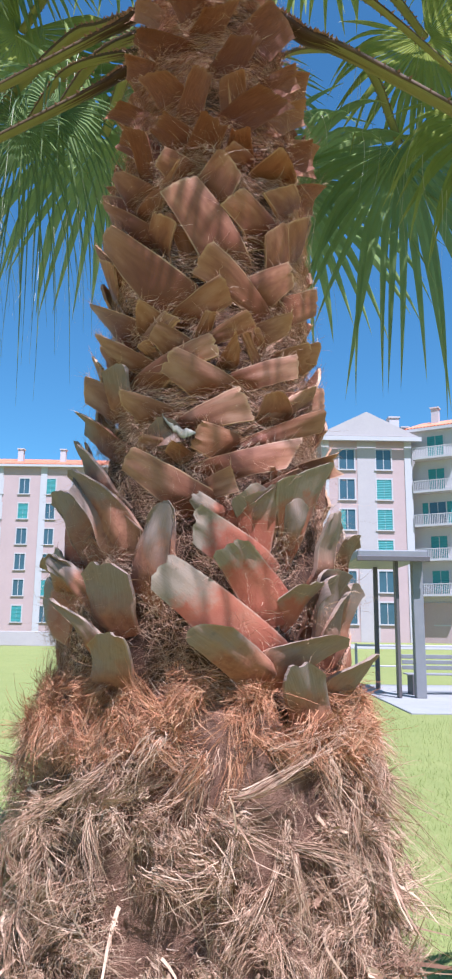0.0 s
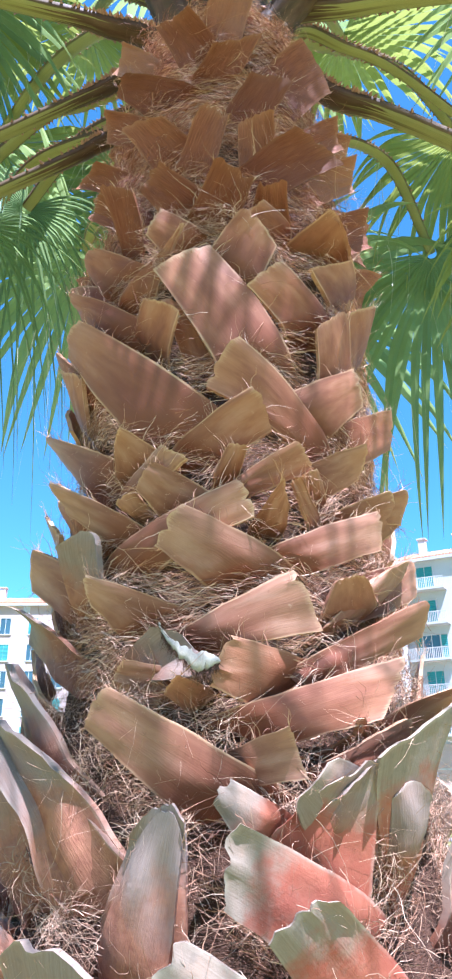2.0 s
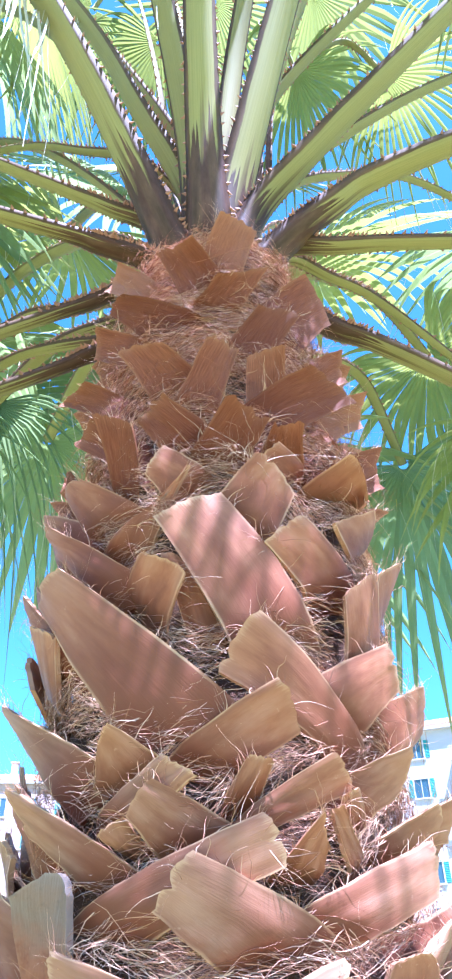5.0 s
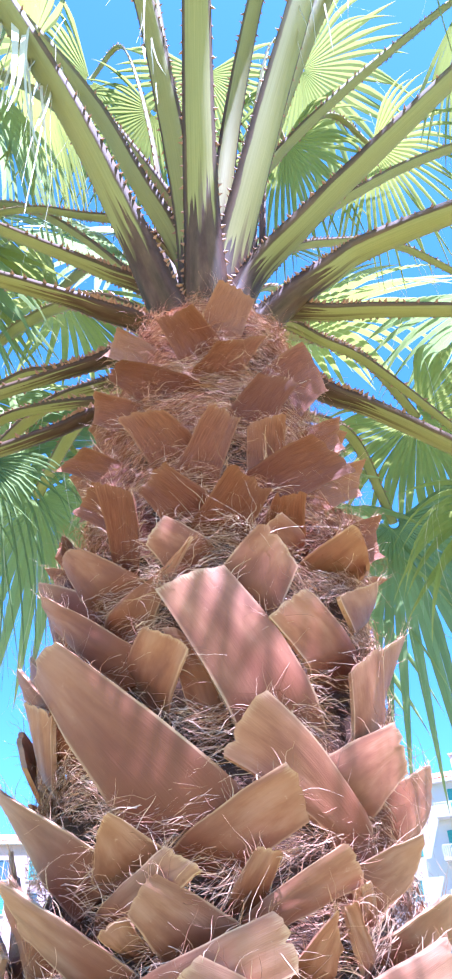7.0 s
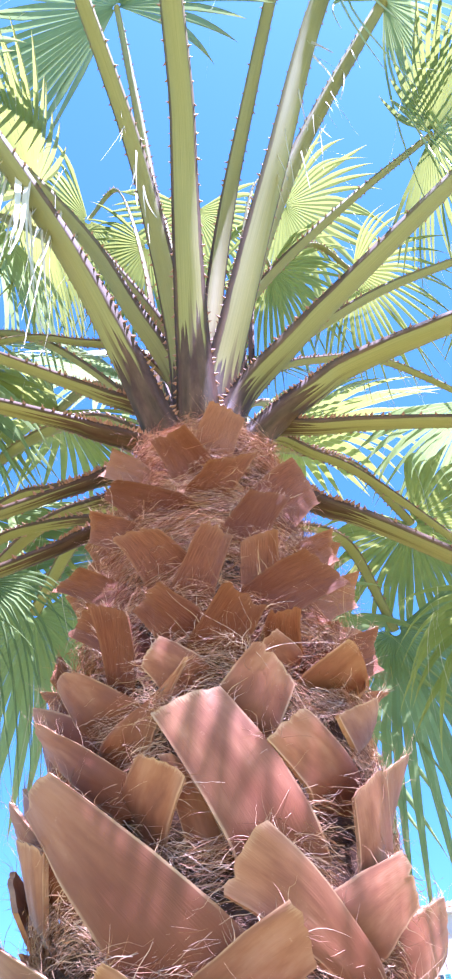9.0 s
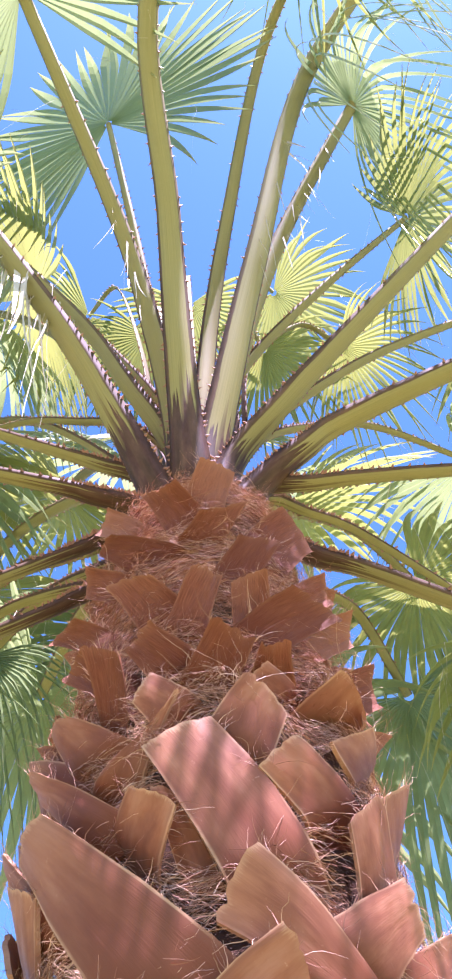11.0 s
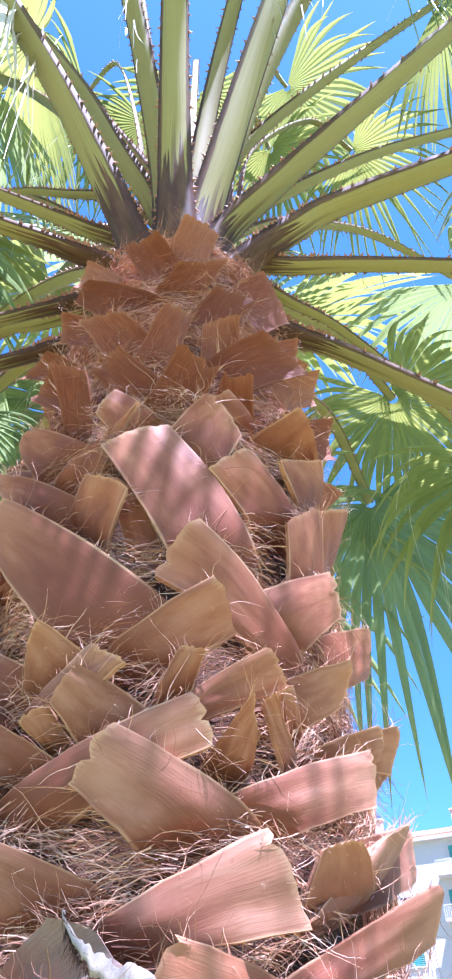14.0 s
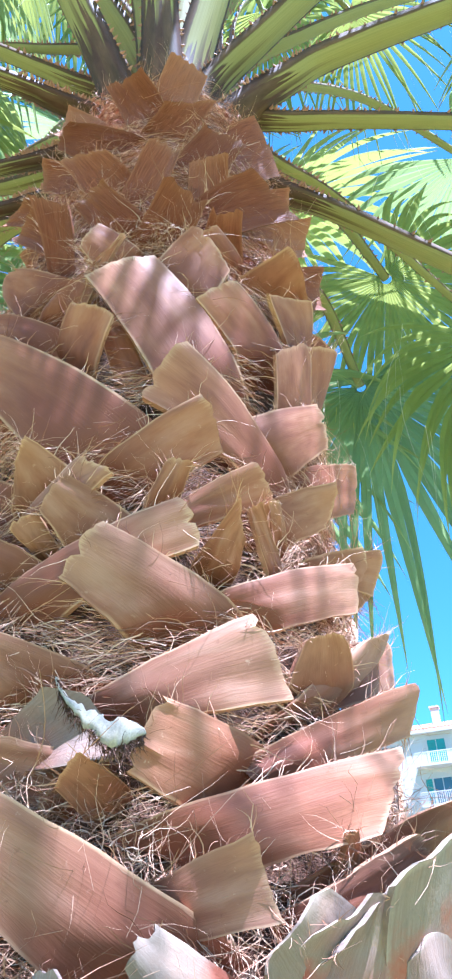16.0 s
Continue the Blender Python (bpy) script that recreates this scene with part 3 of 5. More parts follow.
boot(-39, 2.854, -30, 2.827, -35, 2.724, -45, 2.750, lift=0.008, curl=0.015)
boot(-28, 2.735, -23, 2.780, -12, 2.762, -24, 2.705)
boot(4, 2.744, 11, 2.787, 26, 2.789, 12, 2.743, sink=0.008)
boot(34, 2.791, 51, 2.765, 66, 2.790, 26, 2.750, lift=0.01)
boot(-24, 2.647, -7, 2.677, 18, 2.510, -5, 2.472)
boot(5, 2.752, 16, 2.701, 10, 2.624, -7, 2.685)
boot(5, 2.599, 15, 2.646, 40, 2.590, 20, 2.542, sink=0.006)
boot(-26, 2.584, -15, 2.547, -22, 2.491, -36, 2.555)
boot(-23, 2.594, -15, 2.580, -6, 2.477, -17, 2.480, sink=0.03)
boot(-70, 2.679, -70, 2.726, -35, 2.587, -46, 2.562)
boot(-69, 2.796, -57, 2.791, -34, 2.700, -60, 2.701)
boot(-21, 2.685, -14, 2.729, -27, 2.626, -43, 2.639)
boot(-67, 2.574, -54, 2.603, -8, 2.388, -37, 2.363, lift=0.006)
boot(-80, 2.578, -78, 2.616, -56, 2.486, -67, 2.462, lift=0.01)
boot(-8, 2.409, 1, 2.479, 32, 2.348, 20, 2.324)
boot(6, 2.388, 12, 2.332, -0, 2.293, -17, 2.318)
boot(41, 2.475, 45, 2.415, 36, 2.357, 19, 2.411)
boot(27, 2.533, 38, 2.583, 49, 2.483, 32, 2.449)
boot(35, 2.568, 52, 2.631, 68, 2.578, 46, 2.487, lift=0.01)
boot(25, 2.646, 42, 2.706, 66, 2.720, 41, 2.631, curl=0.01)
boot(-80, 2.398, -80, 2.433, -43, 2.321, -59, 2.284, lift=0.012)
boot(-37, 2.318, -32, 2.344, -23, 2.308, -42, 2.282)
boot(-19, 2.301, -12, 2.276, -25, 2.237, -38, 2.250)
boot(-27, 2.239, -22, 2.275, -6, 2.232, -23, 2.202)
boot(-33, 2.219, -28, 2.237, -27, 2.214, -32, 2.205, sink=0.004)
boot(2, 2.233, 6, 2.182, -20, 2.122, -36, 2.154)
boot(-20, 2.141, -13, 2.195, 13, 2.128, -9, 2.091, lift=0.006)
boot(17, 2.302, 24, 2.267, 5, 2.223, -0, 2.247)
boot(-1, 2.299, 4, 2.290, 2, 2.257, -6, 2.257)
boot(40, 2.327, 44, 2.283, 34, 2.245, 26, 2.289)
boot(20, 2.258, 24, 2.268, 33, 2.235, 25, 2.237, sink=0.006)
boot(12, 2.231, 15, 2.207, 16, 2.178, 7, 2.190, curl=0.01)
boot(15, 2.237, 17, 2.242, 28, 2.196, 24, 2.182, curl=0.012)
boot(54, 2.268, 67, 2.234, 62, 2.197, 37, 2.222)
boot(44, 2.217, 46, 2.157, 26, 2.114, 13, 2.148)
boot(-57, 2.237, -58, 2.288, -32, 2.199, -43, 2.177, lift=0.012)
boot(14, 2.094, 20, 2.014, -1, 1.994, -12, 2.026, lift=0.008)
boot(58, 2.083, 64, 2.034, 29, 1.958, 22, 1.986, lift=0.01)
boot(41, 1.982, 33, 1.899, 15, 1.872, 4, 1.918, lift=0.008)
boot(-6, 1.940, -2, 2.001, 17, 1.980, 3, 1.918, lift=0.006)
boot(-16, 2.031, -3, 1.950, -25, 1.950, -34, 1.972, grey=True, lift=0.004)
boot(-30, 1.945, -26, 1.974, -13, 1.966, -19, 1.920, sink=0.01)
boot(-16, 1.930, -12, 1.950, -7, 1.938, -13, 1.913)
boot(-33, 1.892, -27, 1.939, 3, 1.835, -15, 1.801, lift=0.01)
boot(9, 1.802, 17, 1.846, 37, 1.806, 17, 1.749, old=True, lift=0.02)
boot(-5, 1.801, -2, 1.826, 9, 1.785, 1, 1.754, old=True)
boot(26, 1.898, 28, 1.896, 35, 1.869, 29, 1.867)
boot(46, 2.117, 57, 2.152, 65, 2.105, 27, 2.030, sink=0.004)
boot(9, 1.884, 12, 1.826, 5, 1.818, 0, 1.861, lift=0.015, curl=0.012)
boot(36, 1.896, 40, 1.876, 27, 1.827, 23, 1.850, lift=0.015)
boot(-40, 2.069, -39, 2.106, -18, 2.059, -34, 2.025)
boot(-48, 2.181, -38, 2.181, -44, 2.071, -55, 2.083, old=True, grey=True, lift=0.015)
boot(52, 1.95, 60, 1.91, 42, 1.84, 30, 1.88, lift=0.03, curl=0.03)
boot(-72, 2.00, -54, 1.98, -40, 1.85, -60, 1.84, old=True, grey=True, lift=0.03)
boot(-82, 2.05, -74, 2.11, -53, 2.01, -63, 1.97, old=True, grey=True, lift=0.05)
boot(60, 2.28, 66, 2.23, 45, 2.21, 42, 2.23, lift=0.01)
boot(27, 2.09, 33, 2.10, 47, 2.07, 26, 2.04)
strap(-73, 2.16, -55, 0.10, 0.07, lift=0.02)
strap(-66, 2.28, -34, 0.09, 0.06)
strap(-62, 2.52, 30, 0.10, 0.06)
strap(-70, 2.24, 50, 0.10, 0.06)
strap(68, 2.42, 60, 0.12, 0.07)
strap(72, 2.14, 70, 0.12, 0.06)
strap(66, 2.88, 50, 0.12, 0.07)
strap(-72, 3.20, -50, 0.10, 0.06)
strap(62, 3.14, 45, 0.10, 0.06)
strap(60, 3.00, 50, 0.10, 0.06)
boot(-75, 1.86, -57, 1.86, -47, 1.75, -60, 1.7, lift=0.045, curl=0.010, old=True, grey=True)
boot(-63, 1.93, -39, 1.86, -28, 1.76, -46, 1.73, lift=0.040, curl=0.012, old=True, grey=True)
boot(-17, 1.79, -9, 1.81, -10, 1.65, -26, 1.67, lift=0.025, curl=0.006, old=True, grey=True)
boot(-66, 1.68, -53, 1.69, -51, 1.62, -77, 1.6, lift=0.045, curl=0.010, old=True, grey=True)
boot(19, 1.82, 31, 1.87, 29, 1.74, 14, 1.76, lift=0.012, curl=0.000, old=True, grey=True)
boot(29, 1.82, 39, 1.81, 39, 1.73, 32, 1.73, lift=0.014, curl=0.010, old=True, grey=True)
boot(48, 1.81, 57, 1.79, 61, 1.66, 48, 1.67, lift=0.020, curl=0.010, old=True, grey=True)
boot(39, 1.64, 50, 1.67, 51, 1.52, 40, 1.54, lift=0.035, curl=0.012, old=True, grey=True)
boot(63, 1.76, 74, 1.76, 76, 1.64, 77, 1.66, lift=0.040, curl=0.010, old=True, grey=True)
boot(-50, 1.853, -63, 1.925, -23, 1.735, -42, 1.701, old=True, grey=True, lift=0.045, point=0.45, curl=0.01)
boot(-76, 1.838, -72, 1.871, -45, 1.714, -57, 1.700, old=True, grey=True, lift=0.05, point=0.4)
boot(-58, 1.658, -57, 1.692, -41, 1.605, -49, 1.568, old=True, grey=True, lift=0.05, point=0.2)
boot(-39, 1.663, -21, 1.648, -23, 1.548, -41, 1.541, old=True, grey=True, lift=0.03, curl=0.03)
boot(-47, 1.555, -47, 1.589, -34, 1.497, -43, 1.469, old=True, grey=True, lift=0.05, curl=0.01)
boot(-33, 1.495, -18, 1.515, -22, 1.407, -39, 1.399, old=True, grey=True, lift=0.035, curl=0.035)
boot(-16, 1.786, -8, 1.800, -13, 1.608, -25, 1.659, old=True, grey=True, lift=0.025, point=0.1)
boot(-3, 1.705, -2, 1.782, 22, 1.690, 12, 1.625, old=True, lift=0.030)
boot(3, 1.672, 11, 1.712, 31, 1.590, 17, 1.545, old=True, lift=0.036)
boot(-14, 1.605, -9, 1.675, 23, 1.505, 9, 1.450, old=True, lift=0.030)
boot(-7, 1.503, 5, 1.536, 23, 1.438, 10, 1.408, old=True, grey=True, lift=0.03, curl=0.02)
boot(32, 1.506, 50, 1.494, 31, 1.402, 19, 1.459, old=True, grey=True, lift=0.045, curl=0.02)
boot(20, 1.432, 33, 1.449, 49, 1.289, 30, 1.319, old=True, grey=True, lift=0.03, curl=0.03)
boot(14, 1.812, 27, 1.853, 24, 1.698, 8, 1.754, old=True, lift=0.012)
boot(24, 1.858, 52, 1.933, 41, 1.732, 31, 1.743, old=True, lift=0.030)
boot(36, 1.623, 53, 1.652, 55, 1.468, 41, 1.481, old=True, grey=True, lift=0.035, curl=0.02)
boot(53, 1.628, 71, 1.634, 63, 1.470, 46, 1.498, old=True, grey=True, lift=0.045, curl=0.01)
boot(29, 1.614, 39, 1.623, 34, 1.542, 26, 1.568, old=True, lift=0.015)
boot(50, 1.459, 70, 1.455, 62, 1.339, 44, 1.387, old=True, grey=True, lift=0.05)

# ---- leaf bases on the sides and the back of the trunk ----
rng_back = random.Random(11)
row_z = 1.5
turn = 0.0
while row_z < 3.35:
    turn += 23.0
    for k in range(7):
        a = 92 + turn % 26 + k * 26
        if a > 268:
            continue
        a = a if a < 180 else a - 360
        strap(a + rng_back.uniform(-5, 5), row_z + rng_back.uniform(-0.03, 0.03), rng_back.choice((-1, 1)) * rng_back.uniform(45, 70), 0.17, 0.075 + 0.02 * rng_back.random(), rng_back.uniform(-0.02, 0.02), lift=0.005, old=row_z < 1.9)
    row_z += 0.105


def plate_tree():
    """All leaf bases' faces, to tell what lies behind or before them."""
    verts, faces, count, level = [], [], 0, []
    for grid in PLATES:
        rows, cols = grid.shape[:2]
        verts += [Vector(p) for p in grid.reshape(-1, 3)]
        faces += [(count + i * cols + j, count + i * cols + j + 1, count + (i + 1) * cols + j + 1, count + (i + 1) * cols + j) for i in range(rows - 1) for j in range(cols - 1)]
        level += [i for i in range(rows - 1) for j in range(cols - 1)]
        count += rows * cols
    return BVHTree.FromPolygons(verts, faces), level


def trunk_fibre():
    """Combed mats of fibre that fill the gaps between the leaf bases."""
    rng = np.random.default_rng(5)
    n = 150000
    z = rng.uniform(1.35, 3.66, n)
    az = np.concatenate([rng.uniform(-110, 110, n * 9 // 10), rng.uniform(110, 250, n - n * 9 // 10)])
    depth = rng.uniform(0.024, 0.058, n) + 0.022 * np.clip((1.98 - z) / 0.08, 0, 1)
    base = outer(z)
    r = base - depth
    a = np.radians(az)
    out = np.stack([np.sin(a), -np.cos(a), np.zeros(n)], 1)
    tang = np.stack([np.cos(a), np.sin(a), np.zeros(n)], 1)
    up = np.array([0, 0, 1.0])
    flow = np.array([noise.noise(Vector((x * 0.07, h * 9.0, 3.0))) for x, h in zip(az, z)])
    slope = flow * 1.3 + rng.normal(0, 0.22, n) * (1 + 2.0 * (z < 1.95))
    sgn = rng.choice([-1, 1], n)
    heading = tang * (sgn * np.cos(slope))[:, None] + up * (sgn * np.sin(slope))[:, None] + out * rng.uniform(0.0, 0.30, (n, 1))
    bend = -out * rng.uniform(0.15, 0.55, (n, 1)) + rng.normal(0, 0.16, (n, 3)) - up * rng.uniform(-0.1, 0.45, (n, 1))
    length = rng.uniform(0.03, 0.085, n)
    start = ring(az, z, r)
    mid = start + length[:, None] * (heading * 0.6 + bend * 0.36)
    tree, level = plate_tree()
    keep = rng.random(n) < np.where(z > 2.84, 0.8, 0.95)
    for k in np.nonzero(keep)[0]:
        for p, slack in ((start[k], 0.0), (mid[k], 0.004)):
            d = p[:2] - np.array(AXIS)
            rp = math.hypot(d[0], d[1])
            d = d / rp
            far = rp + 0.25
            _, _, face, dist = tree.ray_cast(Vector((AXIS[0] + d[0] * far, AXIS[1] + d[1] * far, p[2])), Vector((-d[0], -d[1], 0)), 0.34)
            if face is None:
                continue
            row = level[face]
            if far - dist < rp + slack and row > 3 or far - dist > rp + 0.014:
                keep[k] = False
                break
    width = rng.uniform(0.0007, 0.0015, n)
    for name, mat, some in (("trunk_fibre", M_FIBRE, keep & (z < 2.78)), ("neck_fibre", M_NECKFIBRE, keep & (z >= 2.78))):
        settle(ribbons(name, start[some], heading[some], bend[some], length[some], width[some], mat, None, 5, 6, 0.12))


def fray_fibre():
    """Loose fibre along the edges of the leaf bases, and their torn ends at the neck."""
    rng = np.random.default_rng(8)
    start, heading, bend, size, wide = [], [], [], [], []
    for grid, old, neck in FRAY:
        rows, cols = grid.shape[:2]
        for k in range(64 if neck else 22 if old else 60):
            edge = k < (14 if old else 36)
            i = int(rng.integers(4, rows - 1)) if edge else rows - 2
            j = (0 if rng.random() < 0.5 else cols - 1) if edge else int(rng.integers(0, cols))
            p = grid[i, j] + (grid[i + 1, j] - grid[i, j]) * rng.random()
            along = grid[i + 1, j] - grid[i, j]
            side = grid[i, j] - grid[i, cols // 2] + (grid[i, -1] - grid[i, 0]) * 1e-3
            along, side = along / np.linalg.norm(along), side / np.linalg.norm(side)
            o = np.array([p[0] - AXIS[0], p[1] - AXIS[1], 0.0])
            o /= np.linalg.norm(o)
            start.append(p - o * 0.003)
            if neck and not edge:
                heading.append(along + side * rng.normal(0, 0.25) + o * rng.uniform(-0.2, 0.35))
                bend.append(rng.normal(0, 0.3, 3))
                size.append(rng.uniform(0.006, 0.020))
                wide.append(rng.uniform(0.0008, 0.0018))
            else:
                heading.append(along * rng.uniform(0.2, 1.0) + side * rng.uniform(0.2, 0.9) + o * rng.uniform(-0.35, 0.2))
                bend.append(side * rng.uniform(-0.2, 0.5) + rng.normal(0, 0.3, 3) - np.array([0, 0, 0.2]))
                size.append(rng.uniform(0.012, 0.045))
                wide.append(rng.uniform(0.0006, 0.0012))
    settle(ribbons("frayed_fibre", np.array(start), np.array(heading), np.array(bend), np.array(size), np.array(wide), M_FIBRE, None, 5, 9, 0.15))


def fibre_tuft(az, z, size, seed, count=700, mat=M_TAN, comb=None, proud=0.005):
    """A tangled ball of pale fibre that bulges from between two old leaf bases."""
    rng = np.random.default_rng(seed)
    k = math.degrees(1 / float(outer(z)))
    d = rng.normal(0, 1, (count, 2)) * size * 0.5
    start = ring(az + d[:, 0] * k, z + d[:, 1], outer(z) + proud - 4.0 * (d**2).sum(1) / size * 0.3)
    a = radians(az)
    o = np.array([math.sin(a), -math.cos(a), 0.0])
    heading = rng.normal(0, 0.9, (count, 3)) + o * 0.1 - np.array([0, 0, 0.2])
    bend = rng.normal(0, 1.1, (count, 3)) - o * 0.5
    if comb is not None:
        run = np.array([math.cos(a) * math.cos(comb), math.sin(a) * math.cos(comb), math.sin(comb)])
        heading = run * rng.choice([-1, 1], (count, 1)) + rng.normal(0, 0.28, (count, 3)) + o * 0.15
        bend = rng.normal(0, 0.35, (count, 3)) - o * 0.45 - np.array([0, 0, 0.3])
    settle(ribbons("fibre_tuft", start, heading, bend, rng.uniform(0.015, 0.048, count), rng.uniform(0.0006, 0.0015, count), mat, None, 8, seed, 0.55))


trunk_fibre()
fray_fibre()
for az, z, size, seed, count in ((-23, 2.668, 0.020, 501, 120), (-3, 2.765, 0.035, 502, 90), (5, 2.735, 0.03, 503, 70), (42, 2.80, 0.03, 504, 80)):
    fibre_tuft(az, z, size, seed, count, M_FIBRE, proud=0.012)
rng_tuft = random.Random(41)
for i in range(24):
    fibre_tuft(-80 + 6.9 * i + rng_tuft.uniform(-4, 4), 1.50 + (i * 0.618 % 1) * 0.46, rng_tuft.uniform(0.06, 0.11), 100 + i, 420, proud=-0.012)
for i in range(16):
    fibre_tuft(-82 + 10.5 * i + rng_tuft.uniform(-5, 5), 2.84 + (i * 0.618 % 1) * 0.70, rng_tuft.uniform(0.03, 0.05), 200 + i, 55, M_NECKFIBRE)
for i in range(46):
    fibre_tuft(-84 + 3.7 * i + rng_tuft.uniform(-4, 4), 2.80 + (i * 0.618 % 1) * 0.80, rng_tuft.uniform(0.04, 0.07), 300 + i, 75, M_NECKFIBRE, rng_tuft.uniform(-0.7, 0.7), 0.0)


# ---- the shaggy collar round the foot ----
def collar_radius(z):
    return np.interp(z, [0, 0.5, 0.9, 1.15, 1.3, 1.38, 1.44], [0.60, 0.56, 0.51, 0.48, 0.45, 0.42, 0.365])


def collar():
    zs, m = np.linspace(0, 1.44, 50), 120
    verts, faces = [], []
    for z in zs:
        for j in range(m):
            a = 360 * j / m
            bump = noise.fractal(Vector((math.cos(radians(a)) * 2.5, math.sin(radians(a)) * 2.5, z * 5)), 1.0, 2.0, 3)
            verts.append(ring(a, z, float(collar_radius(z)) - 0.065 + 0.04 * bump))
    for i in range(len(zs) - 1):
        for j in range(m):
            faces.append((i * m + j, i * m + (j + 1) % m, (i + 1) * m + (j + 1) % m, (i + 1) * m + j))
    faces.append(tuple((len(zs) - 1) * m + j for j in range(m)))
    settle(solid("thatch_collar", verts, faces, M_COLLAR, None, "thick shaggy skirt of matted red-brown fibre", smooth=True))
    rng = np.random.default_rng(12)
    up = np.array([0, 0, 1.0])
    # name, material, tufts, strands each, height from and to, lengths, widths, how far they hang, how loose a tuft is, waves, seed
    for name, mat, locks, each, z0, z1, lo, hi, wlo, whi, hang, loose, wavy, seed in (
        ("red_fibre", M_RED, 1000, 34, 1.24, 1.43, 0.02, 0.060, 0.0009, 0.0024, 0.05, 0.13, 0.30, 13),
        ("thatch_fibre", M_TAN, 3600, 24, 0.20, 1.30, 0.015, 0.055, 0.0010, 0.0028, 0.10, 0.15, 0.32, 14),
        ("thatch_tuft", M_TAN, 520, 40, 0.15, 1.24, 0.05, 0.11, 0.0010, 0.0026, 0.35, 0.06, 0.20, 15),
        ("loose_straw", M_TAN, 260, 2, 0.50, 1.40, 0.03, 0.07, 0.0012, 0.0024, 0.1, 0.5, 0.20, 16),
        ("sheath_strip", M_TAN, 340, 4, 0.35, 1.15, 0.05, 0.13, 0.005, 0.014, 0.5, 0.12, 0.18, 17),
    ):
        n = locks * each
        z = np.repeat(rng.uniform(z0, z1, locks), each)
        az = np.repeat(np.concatenate([rng.uniform(-110, 110, locks * 6 // 7), rng.uniform(110, 250, locks - locks * 6 // 7)]), each)
        stream = [noise.noise(Vector((x * 0.05, h * 6.0, 21.0))) for x, h in zip(az[::each], z[::each])]
        swing = np.repeat(np.array(stream) * 2.6 + rng.normal(0, 0.45, locks), each)[:, None]
        drop = np.repeat(rng.normal(-hang, 0.4, locks), each)[:, None]
        lift = np.repeat(rng.uniform(0.05, 0.7, locks), each)[:, None]
        turn = np.repeat(rng.normal(0, 0.75, (locks, 3)), each, axis=0)
        proud = np.repeat(rng.uniform(-0.025, 0.05, locks), each)
        az = az + rng.normal(0, 9 * loose, n)
        z = np.clip(z + rng.normal(0, 0.08 * loose, n), 0.1, 1.44)
        a = np.radians(az)
        out = np.stack([np.sin(a), -np.cos(a), np.zeros(n)], 1)
        tang = np.stack([np.cos(a), np.sin(a), np.zeros(n)], 1)
        heading = tang * swing + out * lift + up * drop + rng.normal(0, loose, (n, 3))
        bend = turn + rng.normal(0, loose, (n, 3)) - up * rng.uniform(0.2, 0.8, (n, 1)) - out * lift * rng.uniform(0.8, 1.4, (n, 1))
        hollow = np.array([noise.noise(Vector((x * 0.085, h * 8.0, 7.0))) for x, h in zip(az, z)])
        start = ring(az, z, collar_radius(z) - 0.05 + proud + 0.05 * np.clip(hollow, -0.6, 0.6))
        full = hollow > rng.normal(-0.12, 0.10, n)
        start, heading, bend, n = start[full], heading[full], bend[full], int(full.sum())
        settle(ribbons(name, start, heading, bend, rng.uniform(lo, hi, n), rng.uniform(wlo, whi, n), mat, None, 7, seed, wavy))


collar()


# ---- the palm: crown ----
def stalk_line(points, steps):
    """A smooth line through the places given."""
    p = [Vector(q) for q in points]
    p = [p[0] * 2 - p[1], *p, p[-1] * 2 - p[-2]]
    line = []
    for i in range(1, len(p) - 2):
        for k in range(steps):
            t = k / steps
            line.append(0.5 * ((2 * p[i]) + (p[i + 1] - p[i - 1]) * t + (2 * p[i - 1] - 5 * p[i] + 4 * p[i + 1] - p[i + 2]) * t * t + (3 * p[i] - p[i - 1] - 3 * p[i + 1] + p[i + 2]) * t**3))
    line.append(p[-2])
    return line


